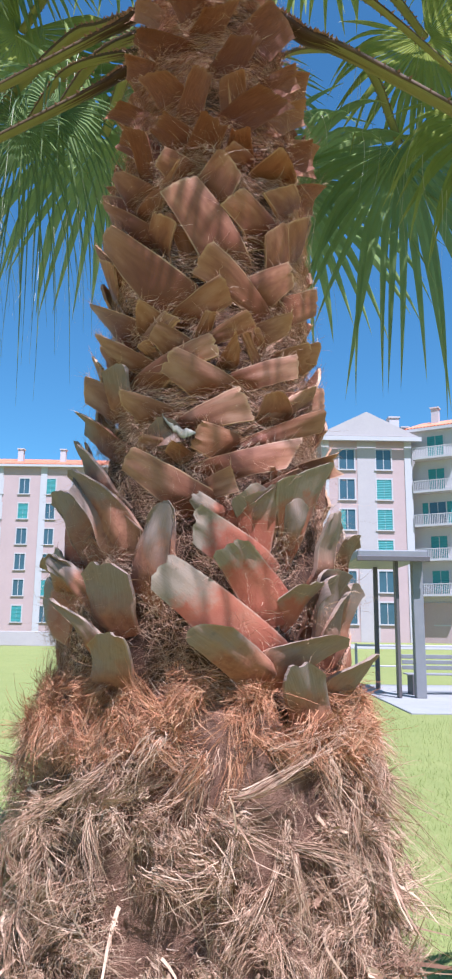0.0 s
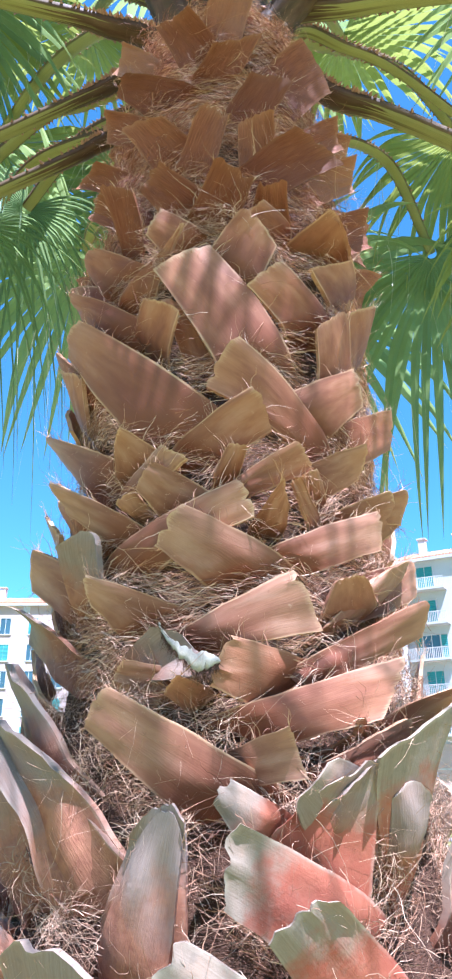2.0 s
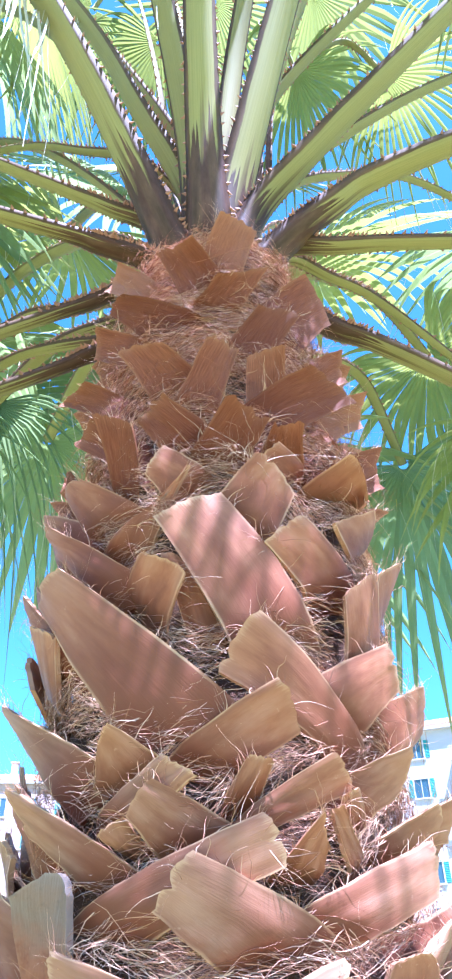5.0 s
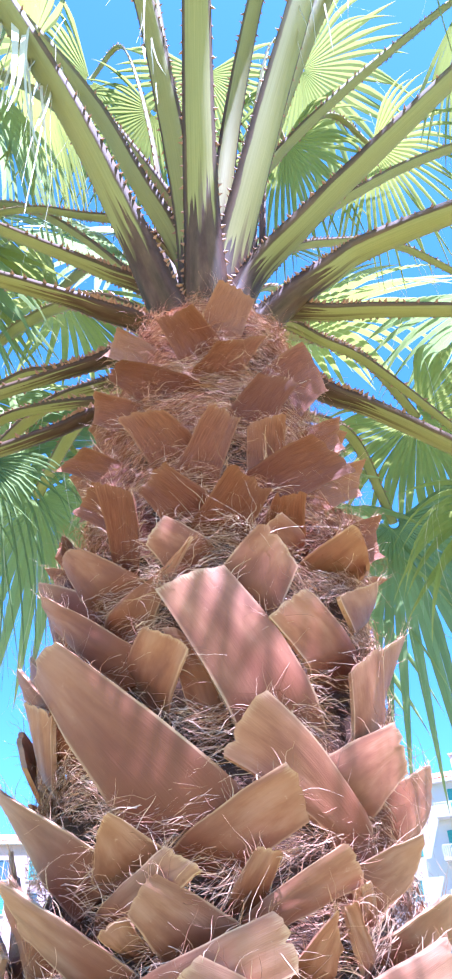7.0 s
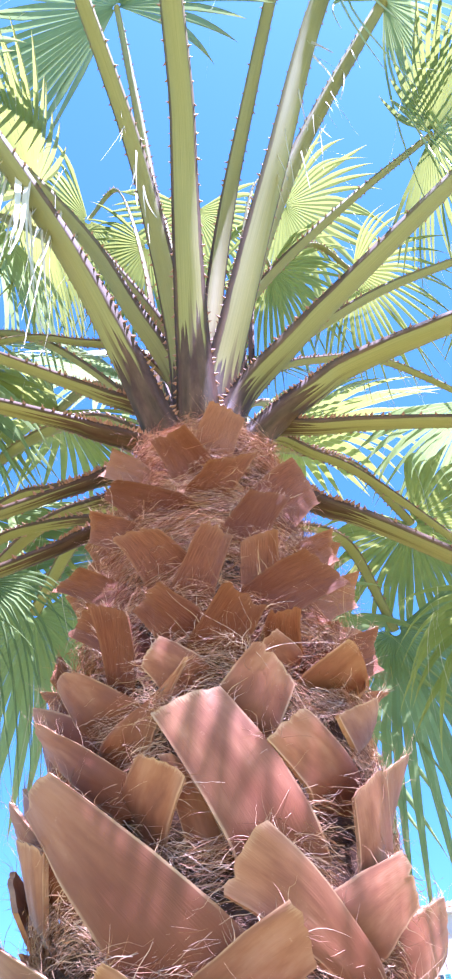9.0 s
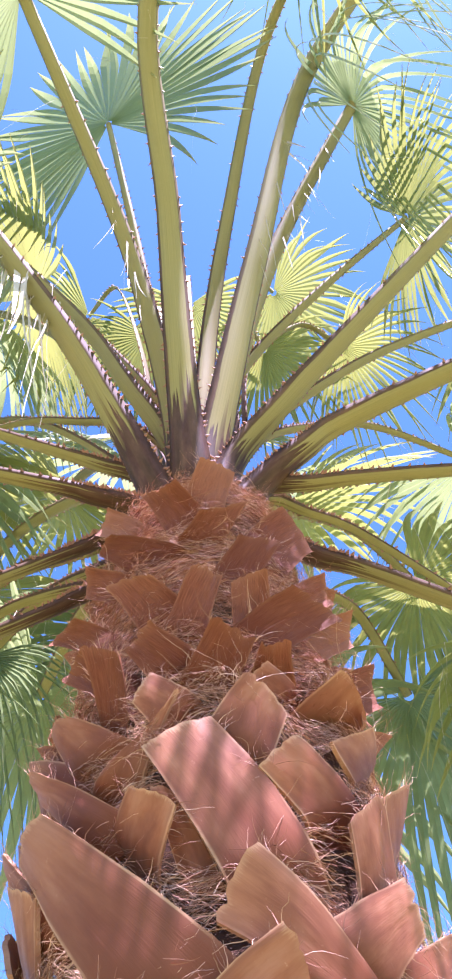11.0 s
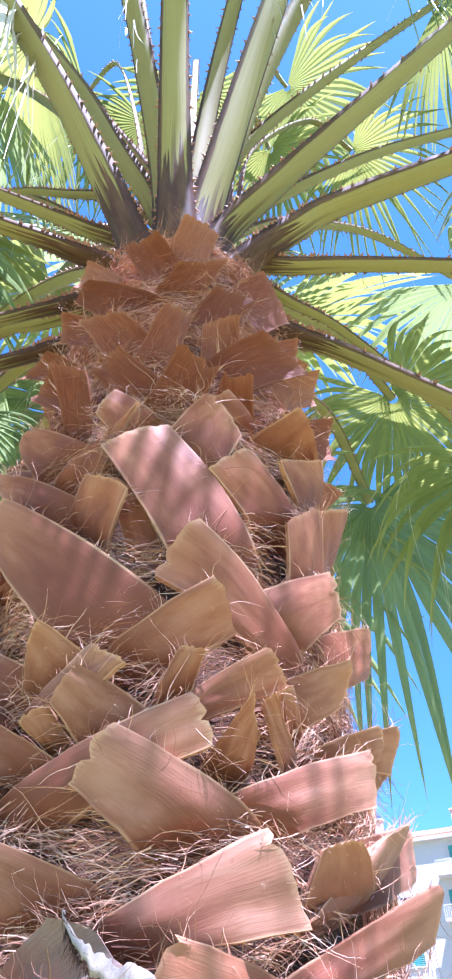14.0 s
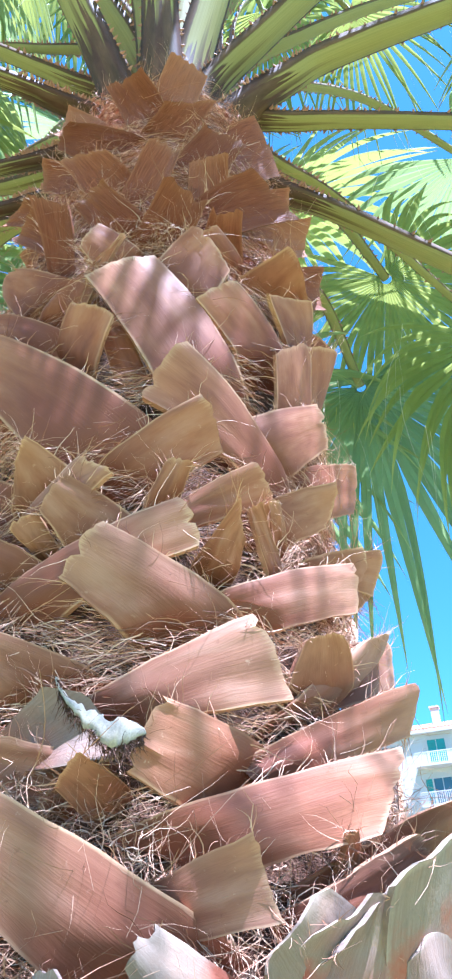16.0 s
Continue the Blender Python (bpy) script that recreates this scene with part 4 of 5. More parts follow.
def frond(az, z0, r1, z1, r2, z2, r3, z3, width, radius=0.75, droop=0.5, young=False, spread=150, roll=0.0, sway=0.0, cut=0.48, r0=0.16, tail=None):
    """A fan leaf: its stalk leaves the trunk at bearing az and height z0, passes r1, z1 and r2, z2 and ends in the blade's hub at r3, z3,
    or goes on to a hub at the bearing, radius and height in tail."""
    rng = random.Random(int(az * 97 + z3 * 1013 + r3 * 311))
    pts = [ring(az, 3.6, -0.05) if z0 > 3.9 else ring(az, min(z0 - 0.02, 3.45), 0.06), ring(az, z0, r0), ring(az, z1, r1), ring(az + sway * 0.5, z2, r2), ring(az + sway, z3, r3)]
    if tail:
        pts.append(ring(tail[0], tail[2], tail[1]))
    line = stalk_line(pts, 7)
    n = len(line)
    verts, faces, uvs = [], [], []
    ways = [(line[min(i + 1, n - 1)] - line[max(i - 1, 0)]).normalized() for i in range(n)]
    prev = None
    outline = [(-1, 0.10), (-0.75, -0.32), (-0.3, -0.55), (0.3, -0.55), (0.75, -0.32), (1, 0.10), (0.6, 0.12), (0, 0.06), (-0.6, 0.12)]
    m = len(outline)
    frames, gone = [], 0.0
    for i, (p, w) in enumerate(zip(line, ways)):
        side = w.cross(Vector((0, 0, 1)))
        if side.length < 0.15:
            side = Vector((-math.cos(radians(az)), -math.sin(radians(az)), 0))
        side.normalize()
        if prev and side.dot(prev) < 0:
            side = -side
        prev = side
        up = side.cross(w).normalized()
        v = i / (n - 1)
        gone += (p - line[max(i - 1, 0)]).length
        half = width * 0.6 * (1.0 + 0.45 * max(0.0, 1 - v / 0.30) ** 1.3 - 0.50 * v)
        frames.append((p, w, side, up, half))
        for k, (a, b) in enumerate(outline):
            q = p + side * (a * half) + up * (b * half * 0.85)
            verts.append(q)
            uvs.append((k / (m - 1), gone))
    for i in range(n - 1):
        for k in range(m):
            faces.append((i * m + k, i * m + (k + 1) % m, (i + 1) * m + (k + 1) % m, (i + 1) * m + k))
    faces.append(tuple(range(m)))
    faces.append(tuple((n - 1) * m + k for k in reversed(range(m))))
    stalk = settle(solid("frond", verts, faces, M_STALK, None, "long green toothed leaf stalk with its fan blade", uvs, smooth=True))
    stalk["label"] = "yellow-green fan leaf on a thorny stalk" if young else "green fan leaf on a long thorny stalk"

    # thorns along both margins
    tv, tf = [], []
    for i in range(2, n - 3):
        p, w, side, up, half = frames[i]
        q2 = frames[i + 1]
        for sgn in (-1, 1):
            for k in range(2):
                t = (k + rng.random() * 0.6) / 2
                base = p.lerp(q2[0], t) + side * sgn * (half + (q2[4] - half) * t) * 0.97 + up * half * 0.1
                size = 0.015 * rng.uniform(0.6, 1.3) * (1 - 0.4 * i / n)
                hook = w * rng.uniform(0.2, 0.7) * (1 if rng.random() < 0.7 else -1)
                tip = base + (side * sgn + hook + up * 0.25).normalized() * size
                c = len(tv)
                tv += [base - w * size * 0.45, base + w * size * 0.45, base + up * size * 0.35, base - up * size * 0.35, tip]
                tf += [(c, c + 2, c + 4), (c + 2, c + 1, c + 4), (c + 1, c + 3, c + 4), (c + 3, c, c + 4)]
    tagged(solid("thorn_fringe", tv, tf, M_THORN, stalk), kind="stuff")

    # the fan: pleated segments round the hub, joined near it, free and hanging further out
    p, w, side, up, half = frames[-1]
    side = (side * math.cos(radians(roll)) + up * math.sin(radians(roll))).normalized()
    up = side.cross(w).normalized()
    bv, bf, buv = [], [], []
    # tail fans are sparser, so that sun falls through them in stripes
    count = int(spread * 2 / (9.5 if tail else 6.6))
    down = Vector((0, 0, -1))
    starts, heads = [], []
    for k in range(count):
        ang = radians(-spread + 2 * spread * (k + 0.5) / count)
        step = radians(spread / count) * (0.70 if tail else 1.0)
        reach = radius * (1.0 - 0.24 * (abs(ang) / radians(spread)) ** 2) * rng.uniform(0.93, 1.05)
        split = cut * rng.uniform(0.82, 1.18)
        lean = rng.uniform(-0.07, 0.07)
        fall = droop * rng.uniform(0.6, 1.6)
        base = len(bv)
        stations = 11
        tilt = 0.30 * math.cos(ang) + 0.05
        for i in range(stations):
            t = i / (stations - 1)
            d = 0.02 + t * reach
            wide = d * math.tan(step) if t < split else split * reach * math.tan(step) * (1 - ((t - split) / (1 - split)) ** 1.4)
            a2 = ang + lean * max(0.0, t - split) * 3
            way = w * math.cos(a2) + side * math.sin(a2)
            acr = -w * math.sin(a2) + side * math.cos(a2)
            hang = fall * reach * (0.16 * t**2 + 0.85 * max(0.0, t - split * 0.9) ** 1.7)
            shorten = 1 - 0.25 * fall * max(0.0, t - split)
            mid = p + way * d * shorten - up * tilt * d * 0.12 * t + down * hang
            fold = (0.45 + 0.5 * max(0.0, t - split)) * wide + 0.002
            bv += [mid - acr * wide, mid + up * fold, mid + acr * wide]
            buv += [((k) / count, t), ((k + 0.5) / count, t), ((k + 1) / count, t)]
        for i in range(stations - 1):
            a = base + i * 3
            bf += [(a, a + 1, a + 4, a + 3), (a + 1, a + 2, a + 5, a + 4)]
        if rng.random() < 0.55:
            starts.append(tuple(bv[base + int(stations * 0.62) * 3]))
            heads.append(tuple((bv[base + (stations - 1) * 3 + 1] - bv[base + 15]).normalized()))
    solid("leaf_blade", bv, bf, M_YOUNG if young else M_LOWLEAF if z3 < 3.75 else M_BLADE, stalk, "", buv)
    if starts:
        st, hd = np.array(starts), np.array(heads)
        rr = np.random.default_rng(rng.randrange(9999))
        c = len(st)
        ribbons("hanging_threads", st, hd * 0.35 + np.array([0, 0, -0.8]) + rr.normal(0, 0.15, (c, 3)), np.array([0, 0, -1.0]) * rr.uniform(0.5, 1.3, (c, 1)) + rr.normal(0, 0.25, (c, 3)), rr.uniform(0.10, 0.28, c), rr.uniform(0.0015, 0.003, c), M_THREAD, stalk, 5, rng.randrange(9999))
    return stalk


# stalks towards the walk and to its sides
frond(-56, 3.565, 0.30, 3.83, 0.60, 4.24, 1.35, 5.00, 0.112, 0.75, 0.9, spread=110, cut=0.28, r0=0.145)
frond(-72, 3.838, 0.24, 4.20, 0.49, 4.64, 1.20, 5.45, 0.088, 0.95, 0.5, r0=0.066)
frond(-95, 4.10, 0.24, 4.52, 0.46, 4.98, 0.72, 5.42, 0.066, 0.85, 0.5, True, r0=0.07)
frond(-30, 3.845, 0.30, 4.27, 0.57, 4.68, 1.30, 5.22, 0.080, 0.85, 0.6, r0=0.13)
frond(-32, 4.00, 0.30, 4.50, 0.52, 5.20, 0.73, 5.82, 0.045, 0.95, 0.5, cut=0.55, r0=0.12)
# the next two fans hang out of view, placed to stripe the trunk's sunlight
frond(-12, 3.60, 0.29, 3.95, 0.58, 4.45, 1.20, 4.95, 0.094, 0.85, 0.5, sway=4, cut=0.17, r0=0.15, tail=(9, 1.62, 4.90))
frond(18, 4.00, 0.20, 4.47, 0.45, 4.98, 1.00, 5.80, 0.066, 0.85, 0.5, True, cut=0.19, r0=0.066, tail=(18, 1.50, 5.62))
frond(30, 3.68, 0.20, 4.06, 0.45, 4.62, 1.00, 5.70, 0.112, 0.85, 0.9, spread=125, cut=0.18, r0=0.06, tail=(33, 1.70, 6.20))
frond(46, 4.085, 0.325, 4.60, 0.60, 5.16, 1.10, 5.90, 0.096, 1.05, 2.1, cut=0.24, r0=0.14)
frond(70, 4.24, 0.30, 4.53, 0.65, 4.96, 1.08, 5.42, 0.054, 0.70, 0.5, True, r0=0.145)
frond(58, 3.731, 0.29, 3.92, 0.62, 4.20, 1.60, 5.00, 0.100, 0.75, 0.9, spread=110, cut=0.26, r0=0.108)
frond(85, 4.03, 0.36, 4.20, 0.75, 4.57, 1.40, 5.00, 0.060, 0.75, 0.5, True, r0=0.215)
frond(68, 3.593, 0.32, 3.74, 0.57, 3.855, 1.65, 4.10, 0.108, 0.70, 0.9, spread=105, cut=0.26, r0=0.148)
frond(110, 4.12, 0.48, 4.36, 0.85, 4.60, 1.35, 4.62, 0.046, 0.72, 0.7, r0=0.25)
frond(80, 3.655, 0.33, 3.66, 0.62, 3.65, 1.60, 3.55, 0.066, 0.70, 0.7, True, spread=115, r0=0.171)
frond(112, 3.763, 0.38, 3.79, 0.62, 3.77, 1.20, 3.50, 0.044, 0.70, 0.9, True, r0=0.22)
frond(88, 3.447, 0.30, 3.39, 0.48, 3.30, 1.25, 2.80, 0.080, 0.70, 1.0, cut=0.4, spread=115, r0=0.211)
frond(127, 3.74, 0.55, 4.02, 0.85, 4.14, 1.14, 4.05, 0.060, 0.58, 0.8, True)
frond(139, 3.36, 0.50, 3.70, 1.00, 3.98, 1.32, 3.76, 0.060, 1.02, 0.75, spread=110, cut=0.40)
frond(-120, 3.82, 0.60, 4.52, 0.95, 4.86, 1.35, 4.95, 0.060, 0.90, 0.5, True)
frond(-88, 3.72, 0.29, 3.80, 0.47, 3.88, 1.25, 4.22, 0.062, 0.90, 0.6, r0=0.15)
frond(-75, 3.542, 0.30, 3.55, 0.46, 3.55, 1.35, 3.50, 0.068, 0.75, 1.0, cut=0.26, r0=0.171)
frond(-95, 3.511, 0.31, 3.46, 0.44, 3.39, 1.12, 3.02, 0.058, 0.60, 1.2, cut=0.18, r0=0.211)
frond(-92, 3.304, 0.30, 3.26, 0.42, 3.18, 0.98, 2.86, 0.060, 0.56, 1.2, cut=0.18, r0=0.211)
frond(-115, 4.17, 0.46, 4.40, 0.74, 4.58, 1.20, 4.66, 0.042, 0.85, 0.7, r0=0.198)
frond(-125, 3.42, 0.45, 3.55, 0.72, 3.60, 0.92, 3.46, 0.050, 0.58, 1.2, cut=0.18)
frond(-118, 3.58, 0.45, 3.63, 0.66, 3.63, 1.25, 3.30, 0.060, 0.60, 1.2, cut=0.18)
# stalks on the far side
frond(-160, 3.90, 0.20, 4.90, 0.40, 6.10, 0.58, 6.05, 0.040, 0.60, 0.9, True, spread=115, cut=0.36)
frond(172, 3.90, 0.18, 4.90, 0.36, 6.60, 0.55, 6.60, 0.040, 0.65, 0.7, True, spread=120)
frond(135, 3.90, 0.22, 4.80, 0.48, 5.85, 0.66, 5.75, 0.040, 0.60, 0.9, True, spread=115, cut=0.36)
frond(108, 3.95, 0.26, 4.70, 0.62, 5.45, 0.84, 5.35, 0.040, 0.55, 0.9, True, spread=115, cut=0.36)
frond(120, 3.95, 0.22, 4.90, 0.46, 6.35, 0.66, 6.30, 0.040, 0.65, 0.7, True, spread=120)
frond(-132, 3.90, 0.25, 4.90, 0.52, 6.30, 0.74, 6.20, 0.040, 0.65, 0.8, True, spread=120)
frond(-105, 3.84, 0.35, 4.60, 0.70, 5.25, 1.00, 5.60, 0.073, 0.95, 0.7)
frond(-132, 3.52, 0.35, 3.62, 0.62, 3.68, 0.86, 3.58, 0.067, 0.62, 1.2, cut=0.18)
frond(-155, 3.60, 0.50, 3.85, 0.95, 4.05, 1.35, 3.95, 0.079, 0.95, 0.6)
frond(165, 3.60, 0.50, 3.80, 0.95, 3.95, 1.35, 3.80, 0.079, 0.95, 0.7)
frond(-150, 3.80, 0.45, 4.40, 0.85, 4.90, 1.20, 5.10, 0.073, 0.90, 0.5, True)
frond(150, 3.80, 0.45, 4.35, 0.85, 4.85, 1.20, 5.05, 0.073, 0.90, 0.5, True)
frond(178, 3.85, 0.35, 4.45, 0.60, 5.00, 0.80, 5.35, 0.073, 0.75, 0.3, True)
frond(-172, 3.70, 0.55, 4.10, 1.00, 4.40, 1.40, 4.45, 0.079, 0.95, 0.5)
frond(-165, 3.80, 0.40, 4.55, 0.80, 5.20, 1.15, 5.55, 0.073, 0.95, 0.5)
frond(162, 3.80, 0.45, 4.60, 0.95, 5.20, 1.40, 5.45, 0.073, 0.95, 0.5)
frond(-140, 3.75, 0.55, 4.25, 1.10, 4.55, 1.60, 4.55, 0.073, 0.95, 0.6, True)
frond(175, 3.60, 0.55, 4.00, 1.05, 4.20, 1.60, 4.15, 0.060, 0.95, 0.6)


def hanging_strands():
    """Dry white threads and torn strips that hang from the leaf stalks."""
    rng = np.random.default_rng(21)
    start, length, width = [], [], []
    for az, r0, z0, r1, z1, count in ((-58, 0.55, 4.17, 0.85, 4.50, 44), (-72, 0.45, 4.56, 0.80, 5.02, 12), (-30, 0.35, 4.33, 0.60, 4.71, 10), (46, 0.50, 4.95, 0.9, 5.60, 16), (30, 0.45, 4.62, 0.8, 5.3, 10)):
        for _ in range(count):
            t = rng.random()
            start.append(ring(az + rng.normal(0, 1.5), z0 + (z1 - z0) * t, r0 + (r1 - r0) * t))
            length.append(rng.uniform(0.12, 0.50))
            width.append(rng.choice([0.002, 0.004, 0.006, 0.010]))
    n = len(start)
    settle(ribbons("hanging_strand", np.array(start), np.array([0, 0, -1.0]) + rng.normal(0, 0.07, (n, 3)), rng.normal(0, 0.04, (n, 3)), np.array(length), np.array(width), M_THREAD, None, 8, 22, 0.012))

    # broad torn strips of the sheath, hanging off the foremost stalk
    n = 7
    start = ring(-54 + rng.normal(0, 2.2, n), rng.uniform(4.20, 4.42, n), rng.uniform(0.58, 0.74, n))
    inward = np.array([0.10, 0.06, -1.0])
    settle(ribbons("torn_strip", start, inward + rng.normal(0, 0.05, (n, 3)), rng.normal(0, 0.05, (n, 3)), rng.uniform(0.40, 0.72, n), rng.uniform(0.010, 0.024, n), M_THREAD, None, 9, 23, 0.02))


hanging_strands()

# ---- the lawn and the paving ----
def ground():
    bm = bmesh.new()
    bmesh.ops.create_grid(bm, x_segments=60, y_segments=60, size=1.0, matrix=Matrix.Diagonal((400, 400, 1, 1)))
    tagged(part("ground", bm, M_GRASS), "mown yellow-green lawn round the palm", "lawn", kind="structure")
    tagged(part("pavement", boxed(3.4, 30, 13.0, 19.0, -0.1, 0.03, bevel=0.01), M_PAVE), "light grey concrete paving beside the lawn", "pavement", kind="structure")
    rng = np.random.default_rng(21)
    n = 42000
    d = 2.2 + 12 * rng.random(n) ** 1.4
    a = rng.uniform(-0.55, 0.55, n)
    pos = np.stack([d * np.sin(a), d * np.cos(a), np.zeros(n)], 1)
    keep = ~((pos[:, 0] > 3.3) & (pos[:, 1] > 12.9)) & (np.hypot(pos[:, 0] - AXIS[0], pos[:, 1] - AXIS[1]) > 0.5)
    pos = pos[keep]
    n = len(pos)
    head = np.array([0, 0, 1.0]) + rng.normal(0, 0.35, (n, 3))
    blades = ribbons("grass_blades", pos, head, rng.normal(0, 0.35, (n, 3)), rng.uniform(0.025, 0.06, n), rng.uniform(0.003, 0.006, n), M_LAWNBLADE, None, 2, 22)
    tagged(blades, "short blades of mown grass on the lawn", "grass", kind="stuff")


M_LAWNBLADE = fibre_material("grass_blade", (0.12, 0.15, 0.025), (0.21, 0.24, 0.045), (0.33, 0.31, 0.10))
ground()


# ---- buildings ----
def window(parent, x, z, w, h, shutter):
    """A window set into a facade that faces -y in the building's own frame."""
    bm = bmesh.new()
    for dims in ((x - w / 2 - 0.12, x + w / 2 + 0.12, -0.07, 0.02, z + h / 2, z + h / 2 + 0.14), (x - w / 2 - 0.12, x - w / 2, -0.07, 0.02, z - h / 2, z + h / 2), (x + w / 2, x + w / 2 + 0.12, -0.07, 0.02, z - h / 2, z + h / 2), (x - w / 2 - 0.18, x + w / 2 + 0.18, -0.14, 0.02, z - h / 2 - 0.12, z - h / 2), (x - 0.03, x + 0.03, -0.03, 0.05, z - h / 2, z + h / 2)):
        box(bm, *dims)
    win = part("window", bm, M_WHITE, parent)
    part("pane", boxed(x - w / 2, x + w / 2, -0.004, 0.06, z - h / 2, z + h / 2), M_GLASS, win)
    if shutter:
        for lo, hi in shutter:
            bm = bmesh.new()
            count, xa, xb = 12, x + lo * w, x + hi * w
            prof = [(-0.05 if i % 2 else -0.025, z - h / 2 + h * i / (2 * count)) for i in range(2 * count + 1)]
            lane = [[bm.verts.new((q, yy, zz)) for q in (xa, xb)] for yy, zz in prof]
            back = [[bm.verts.new((q, -0.01, zz)) for q in (xa, xb)] for yy, zz in (prof[0], prof[-1])]
            for s, t in zip(lane, lane[1:]):
                bm.faces.new((s[0], s[1], t[1], t[0]))
            bm.faces.new((back[0][0], back[0][1], lane[0][1], lane[0][0]))
            bm.faces.new((lane[-1][0], lane[-1][1], back[1][1], back[1][0]))
            part("shutter", bm, M_SHUTTER, win)


def balcony(parent, x0, x1, z, depth=1.2):
    part("balcony", boxed(x0, x1, -depth, 0.0, z - 0.12, z + 0.08), M_WHITE, parent)
    bm = bmesh.new()
    box(bm, x0, x1, -depth, -depth + 0.07, z + 0.95, z + 1.03)
    k = int((x1 - x0) / 0.16)
    for i in range(k + 1):
        xa = x0 + (x1 - x0 - 0.06) * i / k
        box(bm, xa, xa + 0.06, -depth + 0.01, -depth + 0.06, z + 0.08, z + 0.95)
    part("balustrade", bm, M_WHITE, parent)


def tile_roof(parent, x0, x1, z, depth, rise, over=0.5):
    """A pitched clay roof with rows of half-round tiles on the slope towards the lawn."""
    bm = bmesh.new()
    a = [bm.verts.new(v) for v in ((x0 - over, -over, z), (x1 + over, -over, z), (x1 + over, depth / 2, z + rise), (x0 - over, depth / 2, z + rise), (x0 - over, depth + over, z), (x1 + over, depth + over, z))]
    bm.faces.new((a[0], a[1], a[2], a[3]))
    bm.faces.new((a[3], a[2], a[5], a[4]))
    roof = part("roof", bm, M_ROOF, parent)
    bm = bmesh.new()
    slope = math.hypot(depth / 2 + over, rise)
    tilt = math.atan2(rise, depth / 2 + over)
    k = int((x1 - x0 + 2 * over) / 0.32)
    for i in range(k):
        xa = x0 - over + 0.16 + i * 0.32
        m = pose(xa, (depth / 2 - over) / 2, z + rise / 2 + 0.03, math.degrees(tilt) - 90) @ Matrix.Diagonal((1, 0.6, 1, 1))
        bmesh.ops.create_cone(bm, segments=6, radius1=0.11, radius2=0.11, depth=slope, cap_ends=True, matrix=m)
    tagged(part("roof_tiles", bm, M_ROOF, roof), kind="stuff")
    part("cornice", boxed(x0 - over, x1 + over, -over, 0.1, z - 0.3, z - 0.02), M_WHITE, parent)


def chimney(parent, x, y, z, h, w=0.7):
    bm = boxed(x - w / 2, x + w / 2, y - w / 2, y + w / 2, z, z + h)
    box(bm, x - w / 2 - 0.1, x + w / 2 + 0.1, y - w / 2 - 0.1, y + w / 2 + 0.1, z + h, z + h + 0.15)
    part("chimney", bm, M_WHITE, parent)


def pink_house():
    """The gabled block: six storeys, two columns of windows, white corner strips."""
    house = tagged(new("apartment_building"), "pink six-storey apartment block with a grey gable and green shutters", "building")
    w, top = 8.6, 19.2
    part("wall", boxed(0, w, 0, 12, 0, top), M_PINK, house)
    for x in (0.0, w - 0.7):
        part("corner_strip", boxed(x, x + 0.7, -0.08, -0.004, 0, top), M_WHITE, house)
    part("middle_strip", boxed(w / 2 - 0.9, w / 2 + 0.9, -0.05, -0.004, 0.0, top), M_CREAM, house)
    bm = bmesh.new()
    a = [bm.verts.new(v) for v in ((-0.6, -0.5, top), (w + 0.6, -0.5, top), (w / 2, -0.5, top + 2.4), (-0.6, 12, top), (w + 0.6, 12, top), (w / 2, 12, top + 2.4))]
    for f in ((0, 1, 2), (5, 4, 3), (0, 2, 5, 3), (1, 4, 5, 2), (0, 3, 4, 1)):
        bm.faces.new([a[i] for i in f])
    part("gable", bm, M_CREAM, house, "pale grey gable end")
    part("cornice", boxed(-0.8, w + 0.8, -0.8, -0.5, top - 0.5, top - 0.1), M_WHITE, house)
    for k in range(6):
        z = 2.6 + 2.88 * k
        for x in (2.4, 5.9):
            sh = ((-0.5, 0.0), (0.0, 0.5)) if (x > 4 and k in (2, 3, 4)) else (((-0.5, -0.15),) if k in (3,) else ())
            window(house, x, z, 1.4, 1.9, sh)
    chimney(house, -0.2, 4, top - 0.5, 3.0)
    chimney(house, w - 0.4, 5, top, 3.3, 1.0)
    chimney(house, w + 1.0, 6, top, 2.6)
    house.matrix_world = pose(9.6, 66, 0)


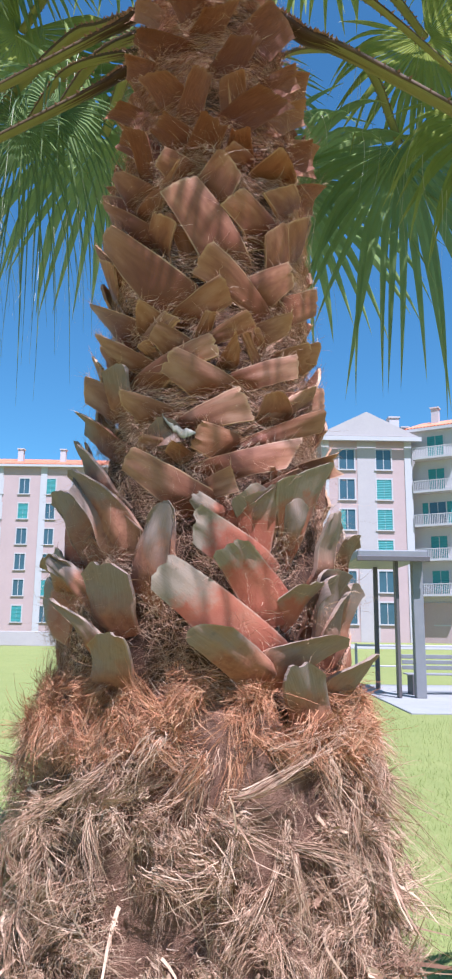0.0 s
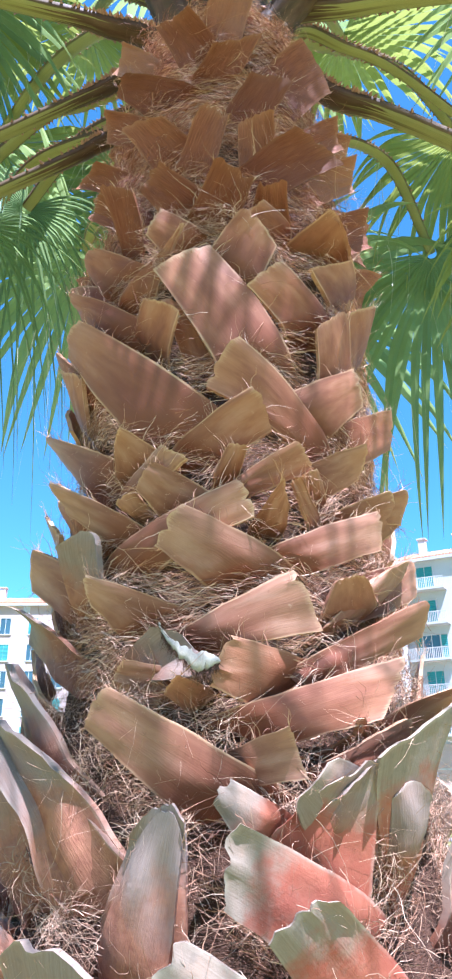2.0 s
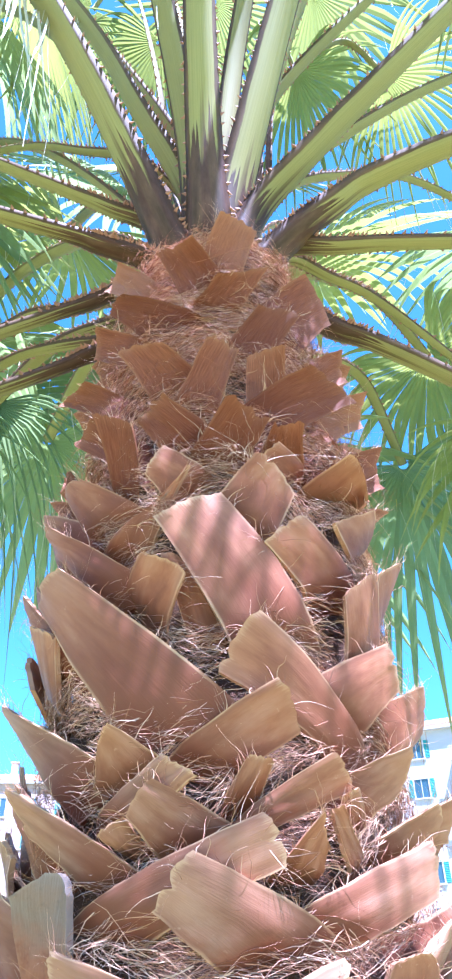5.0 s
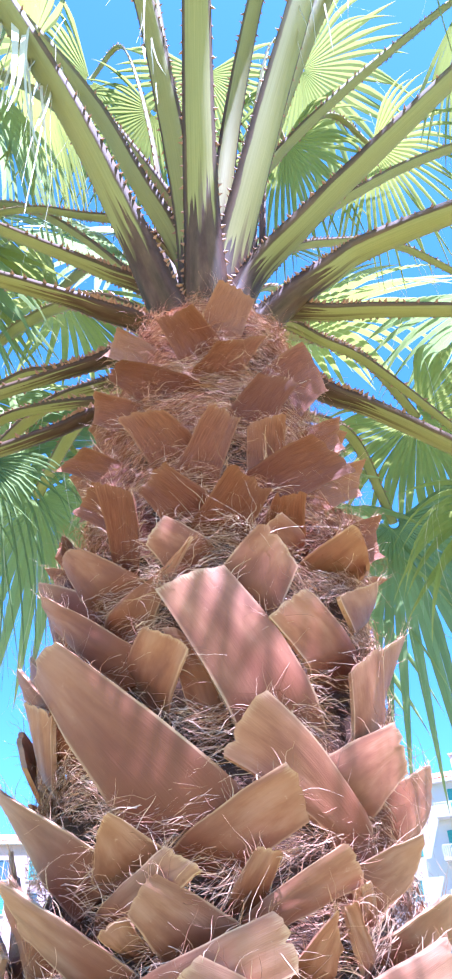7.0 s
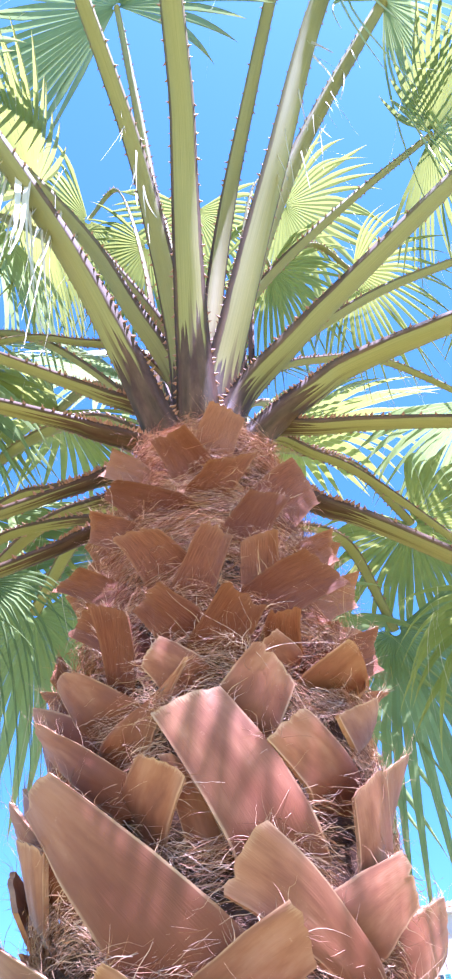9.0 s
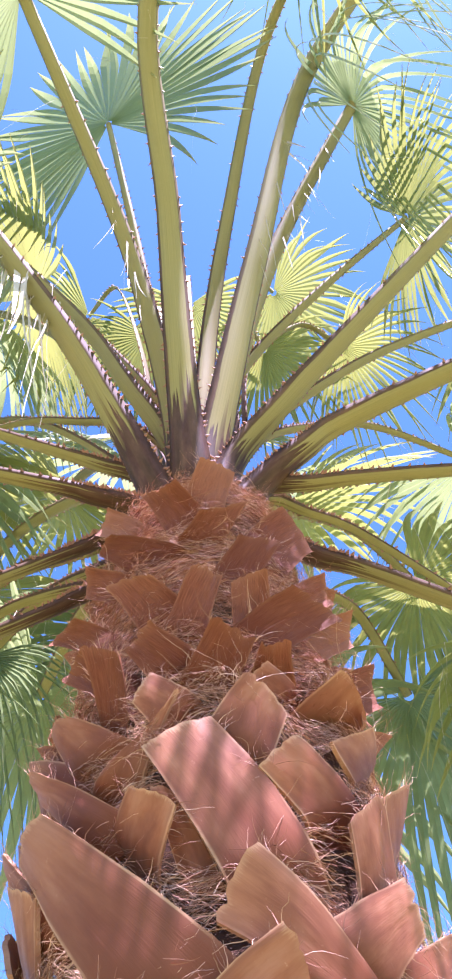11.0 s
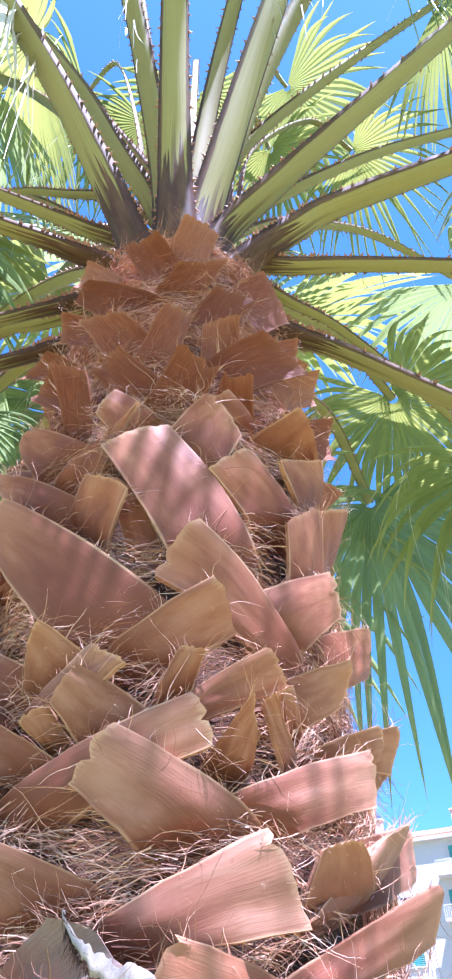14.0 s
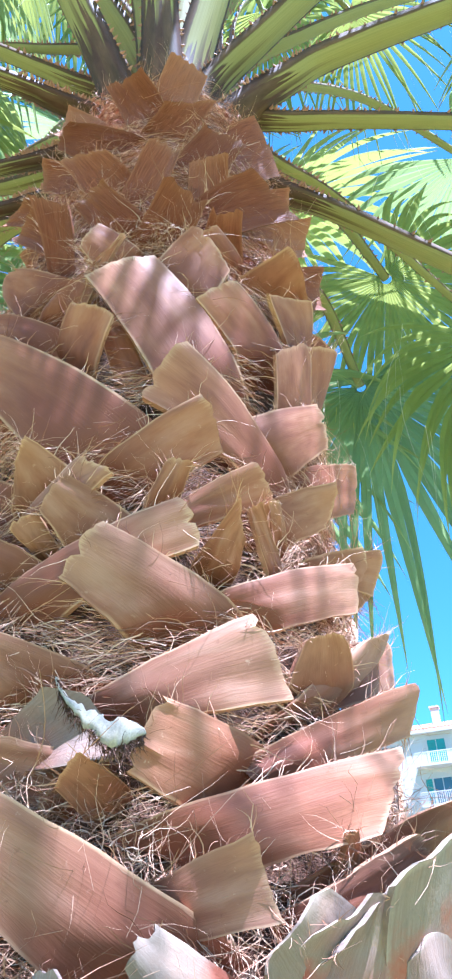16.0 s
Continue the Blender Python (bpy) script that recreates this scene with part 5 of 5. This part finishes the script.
def white_wing():
    """The long wing that comes forward on the right, with balconies on every storey."""
    house = tagged(new("apartment_building"), "white apartment wing with balconies, green shutters and a clay tile roof", "building")
    w, top = 40.0, 20.2
    part("wall", boxed(0, w, 0, 12, 0, top), M_WHITE, house)
    part("base_wall", boxed(0, w, -0.12, -0.004, 0, 3.6), M_PINK, house)
    for k in range(6):
        z = 2.4 + 3.2 * k
        for i in range(8):
            x = 2.4 + i * 4.8
            if i % 2 == 0 and k > 0:
                balcony(house, x - 1.9, x + 1.9, z - 1.3)
                window(house, x, z - 0.1, 1.5, 2.1, ((-0.5, -0.02), (0.02, 0.5)) if (i + k) % 3 else ((-0.95, -0.52), (0.52, 0.95)))
            else:
                window(house, x, z, 1.2, 1.5, ((-0.5, 0.5),) if (i + k) % 3 == 1 else ((-0.95, -0.55), (0.55, 0.95)))
    tile_roof(house, 0, w, top, 12, 2.2)
    for x in (1.5, 5.0, 12.0, 20.0, 31.0):
        chimney(house, x, 4.0, top + 0.8, 2.2)
    house.matrix_world = pose(18.4, 67, 0, 0, 0, -32)


def left_house():
    house = tagged(new("apartment_building"), "pale pink apartment block far across the lawn", "building")
    w, top = 34.0, 20.9
    part("wall", boxed(0, w, 0, 12, 0, top), M_PINK, house)
    for x in (3.0, 8.0, 13.5, 20.0):
        part("pilaster", boxed(x, x + 0.8, -0.1, -0.004, 0, top), M_WHITE, house)
    for k in range(6):
        z = 2.4 + 3.15 * k
        for i in range(10):
            window(house, 1.6 + i * 3.3, z, 1.2, 1.9, ((-0.5, 0.5),) if (i * 3 + k) % 4 == 1 else ())
    tile_roof(house, 0, w, top, 12, 2.0)
    for x in (2.0, 6.5, 10.0, 15.5, 22.0):
        chimney(house, x, 3.0, top + 0.6, 2.0)
    house.matrix_world = pose(-36, 88, 0)


pink_house()
white_wing()
left_house()


# ---- the shelter, the railing and the low wall beyond the lawn ----
def shelter():
    s = tagged(new("garden_shelter"), "grey steel shelter with a flat roof beside the lawn", "shelter")
    for x, w in ((0.55, 0.07), (1.0, 0.22)):
        part("post", boxed(x - w / 2, x + w / 2, -0.1, 0.1, 0, 2.9, bevel=0.01), M_DARK if w < 0.1 else M_STEEL, s)
    part("post", boxed(0.5, 0.6, 2.0, 2.1, 0, 2.9, bevel=0.01), M_DARK, s)
    bm = boxed(-0.35, 1.15, -0.4, 2.6, 2.9, 3.08, bevel=0.02)
    part("roof", bm, M_STEEL, s)
    part("edge_beam", boxed(-0.38, 1.18, -0.47, -0.403, 2.84, 2.95, bevel=0.01), M_DARK, s)
    s.matrix_world = pose(3.3, 15.6, 0.03)


def railing(x0, x1, y):
    r = tagged(new("railing"), "white tubular metal railing along the paving", "railing")
    part("rail", boxed(x0, x1, y - 0.025, y + 0.025, 1.0, 1.05, bevel=0.01), M_WHITE, r)
    part("rail", boxed(x0, x1, y - 0.02, y + 0.02, 0.5, 0.54, bevel=0.01), M_WHITE, r)
    k = int((x1 - x0) / 1.5)
    for i in range(k + 1):
        x = x0 + (x1 - x0) * i / k
        part("post", boxed(x - 0.03, x + 0.03, y - 0.03, y + 0.03, 0.03, 1.08, bevel=0.01), M_WHITE, r)


def bench():
    b = tagged(new("park_bench"), "slatted grey park bench on the paving", "bench")
    for x in (0.1, 1.4):
        part("leg", boxed(x, x + 0.06, 0, 0.45, 0, 0.42), M_DARK, b)
    for i in range(4):
        part("slat", boxed(0, 1.56, 0.02 + i * 0.11, 0.11 + i * 0.11, 0.424, 0.454, bevel=0.005), M_STEEL, b)
    for i in range(3):
        part("slat", boxed(0, 1.56, 0.47 + i * 0.03, 0.495 + i * 0.03, 0.52 + i * 0.12, 0.61 + i * 0.12, bevel=0.005), M_STEEL, b)
    b.matrix_world = pose(4.2, 16.2, 0.03)


shelter()
railing(3.5, 16.0, 18.5)
bench()
tagged(part("garden_wall", boxed(-60, -8, 46, 46.3, 0, 0.9, bevel=0.02), M_CREAM), "low pale garden wall at the lawn's far edge", "wall", kind="structure")
tagged(part("road", boxed(-80, 60, 48, 58, -0.1, 0.02), M_PAVE), "grey road in front of the buildings", "road", kind="structure")
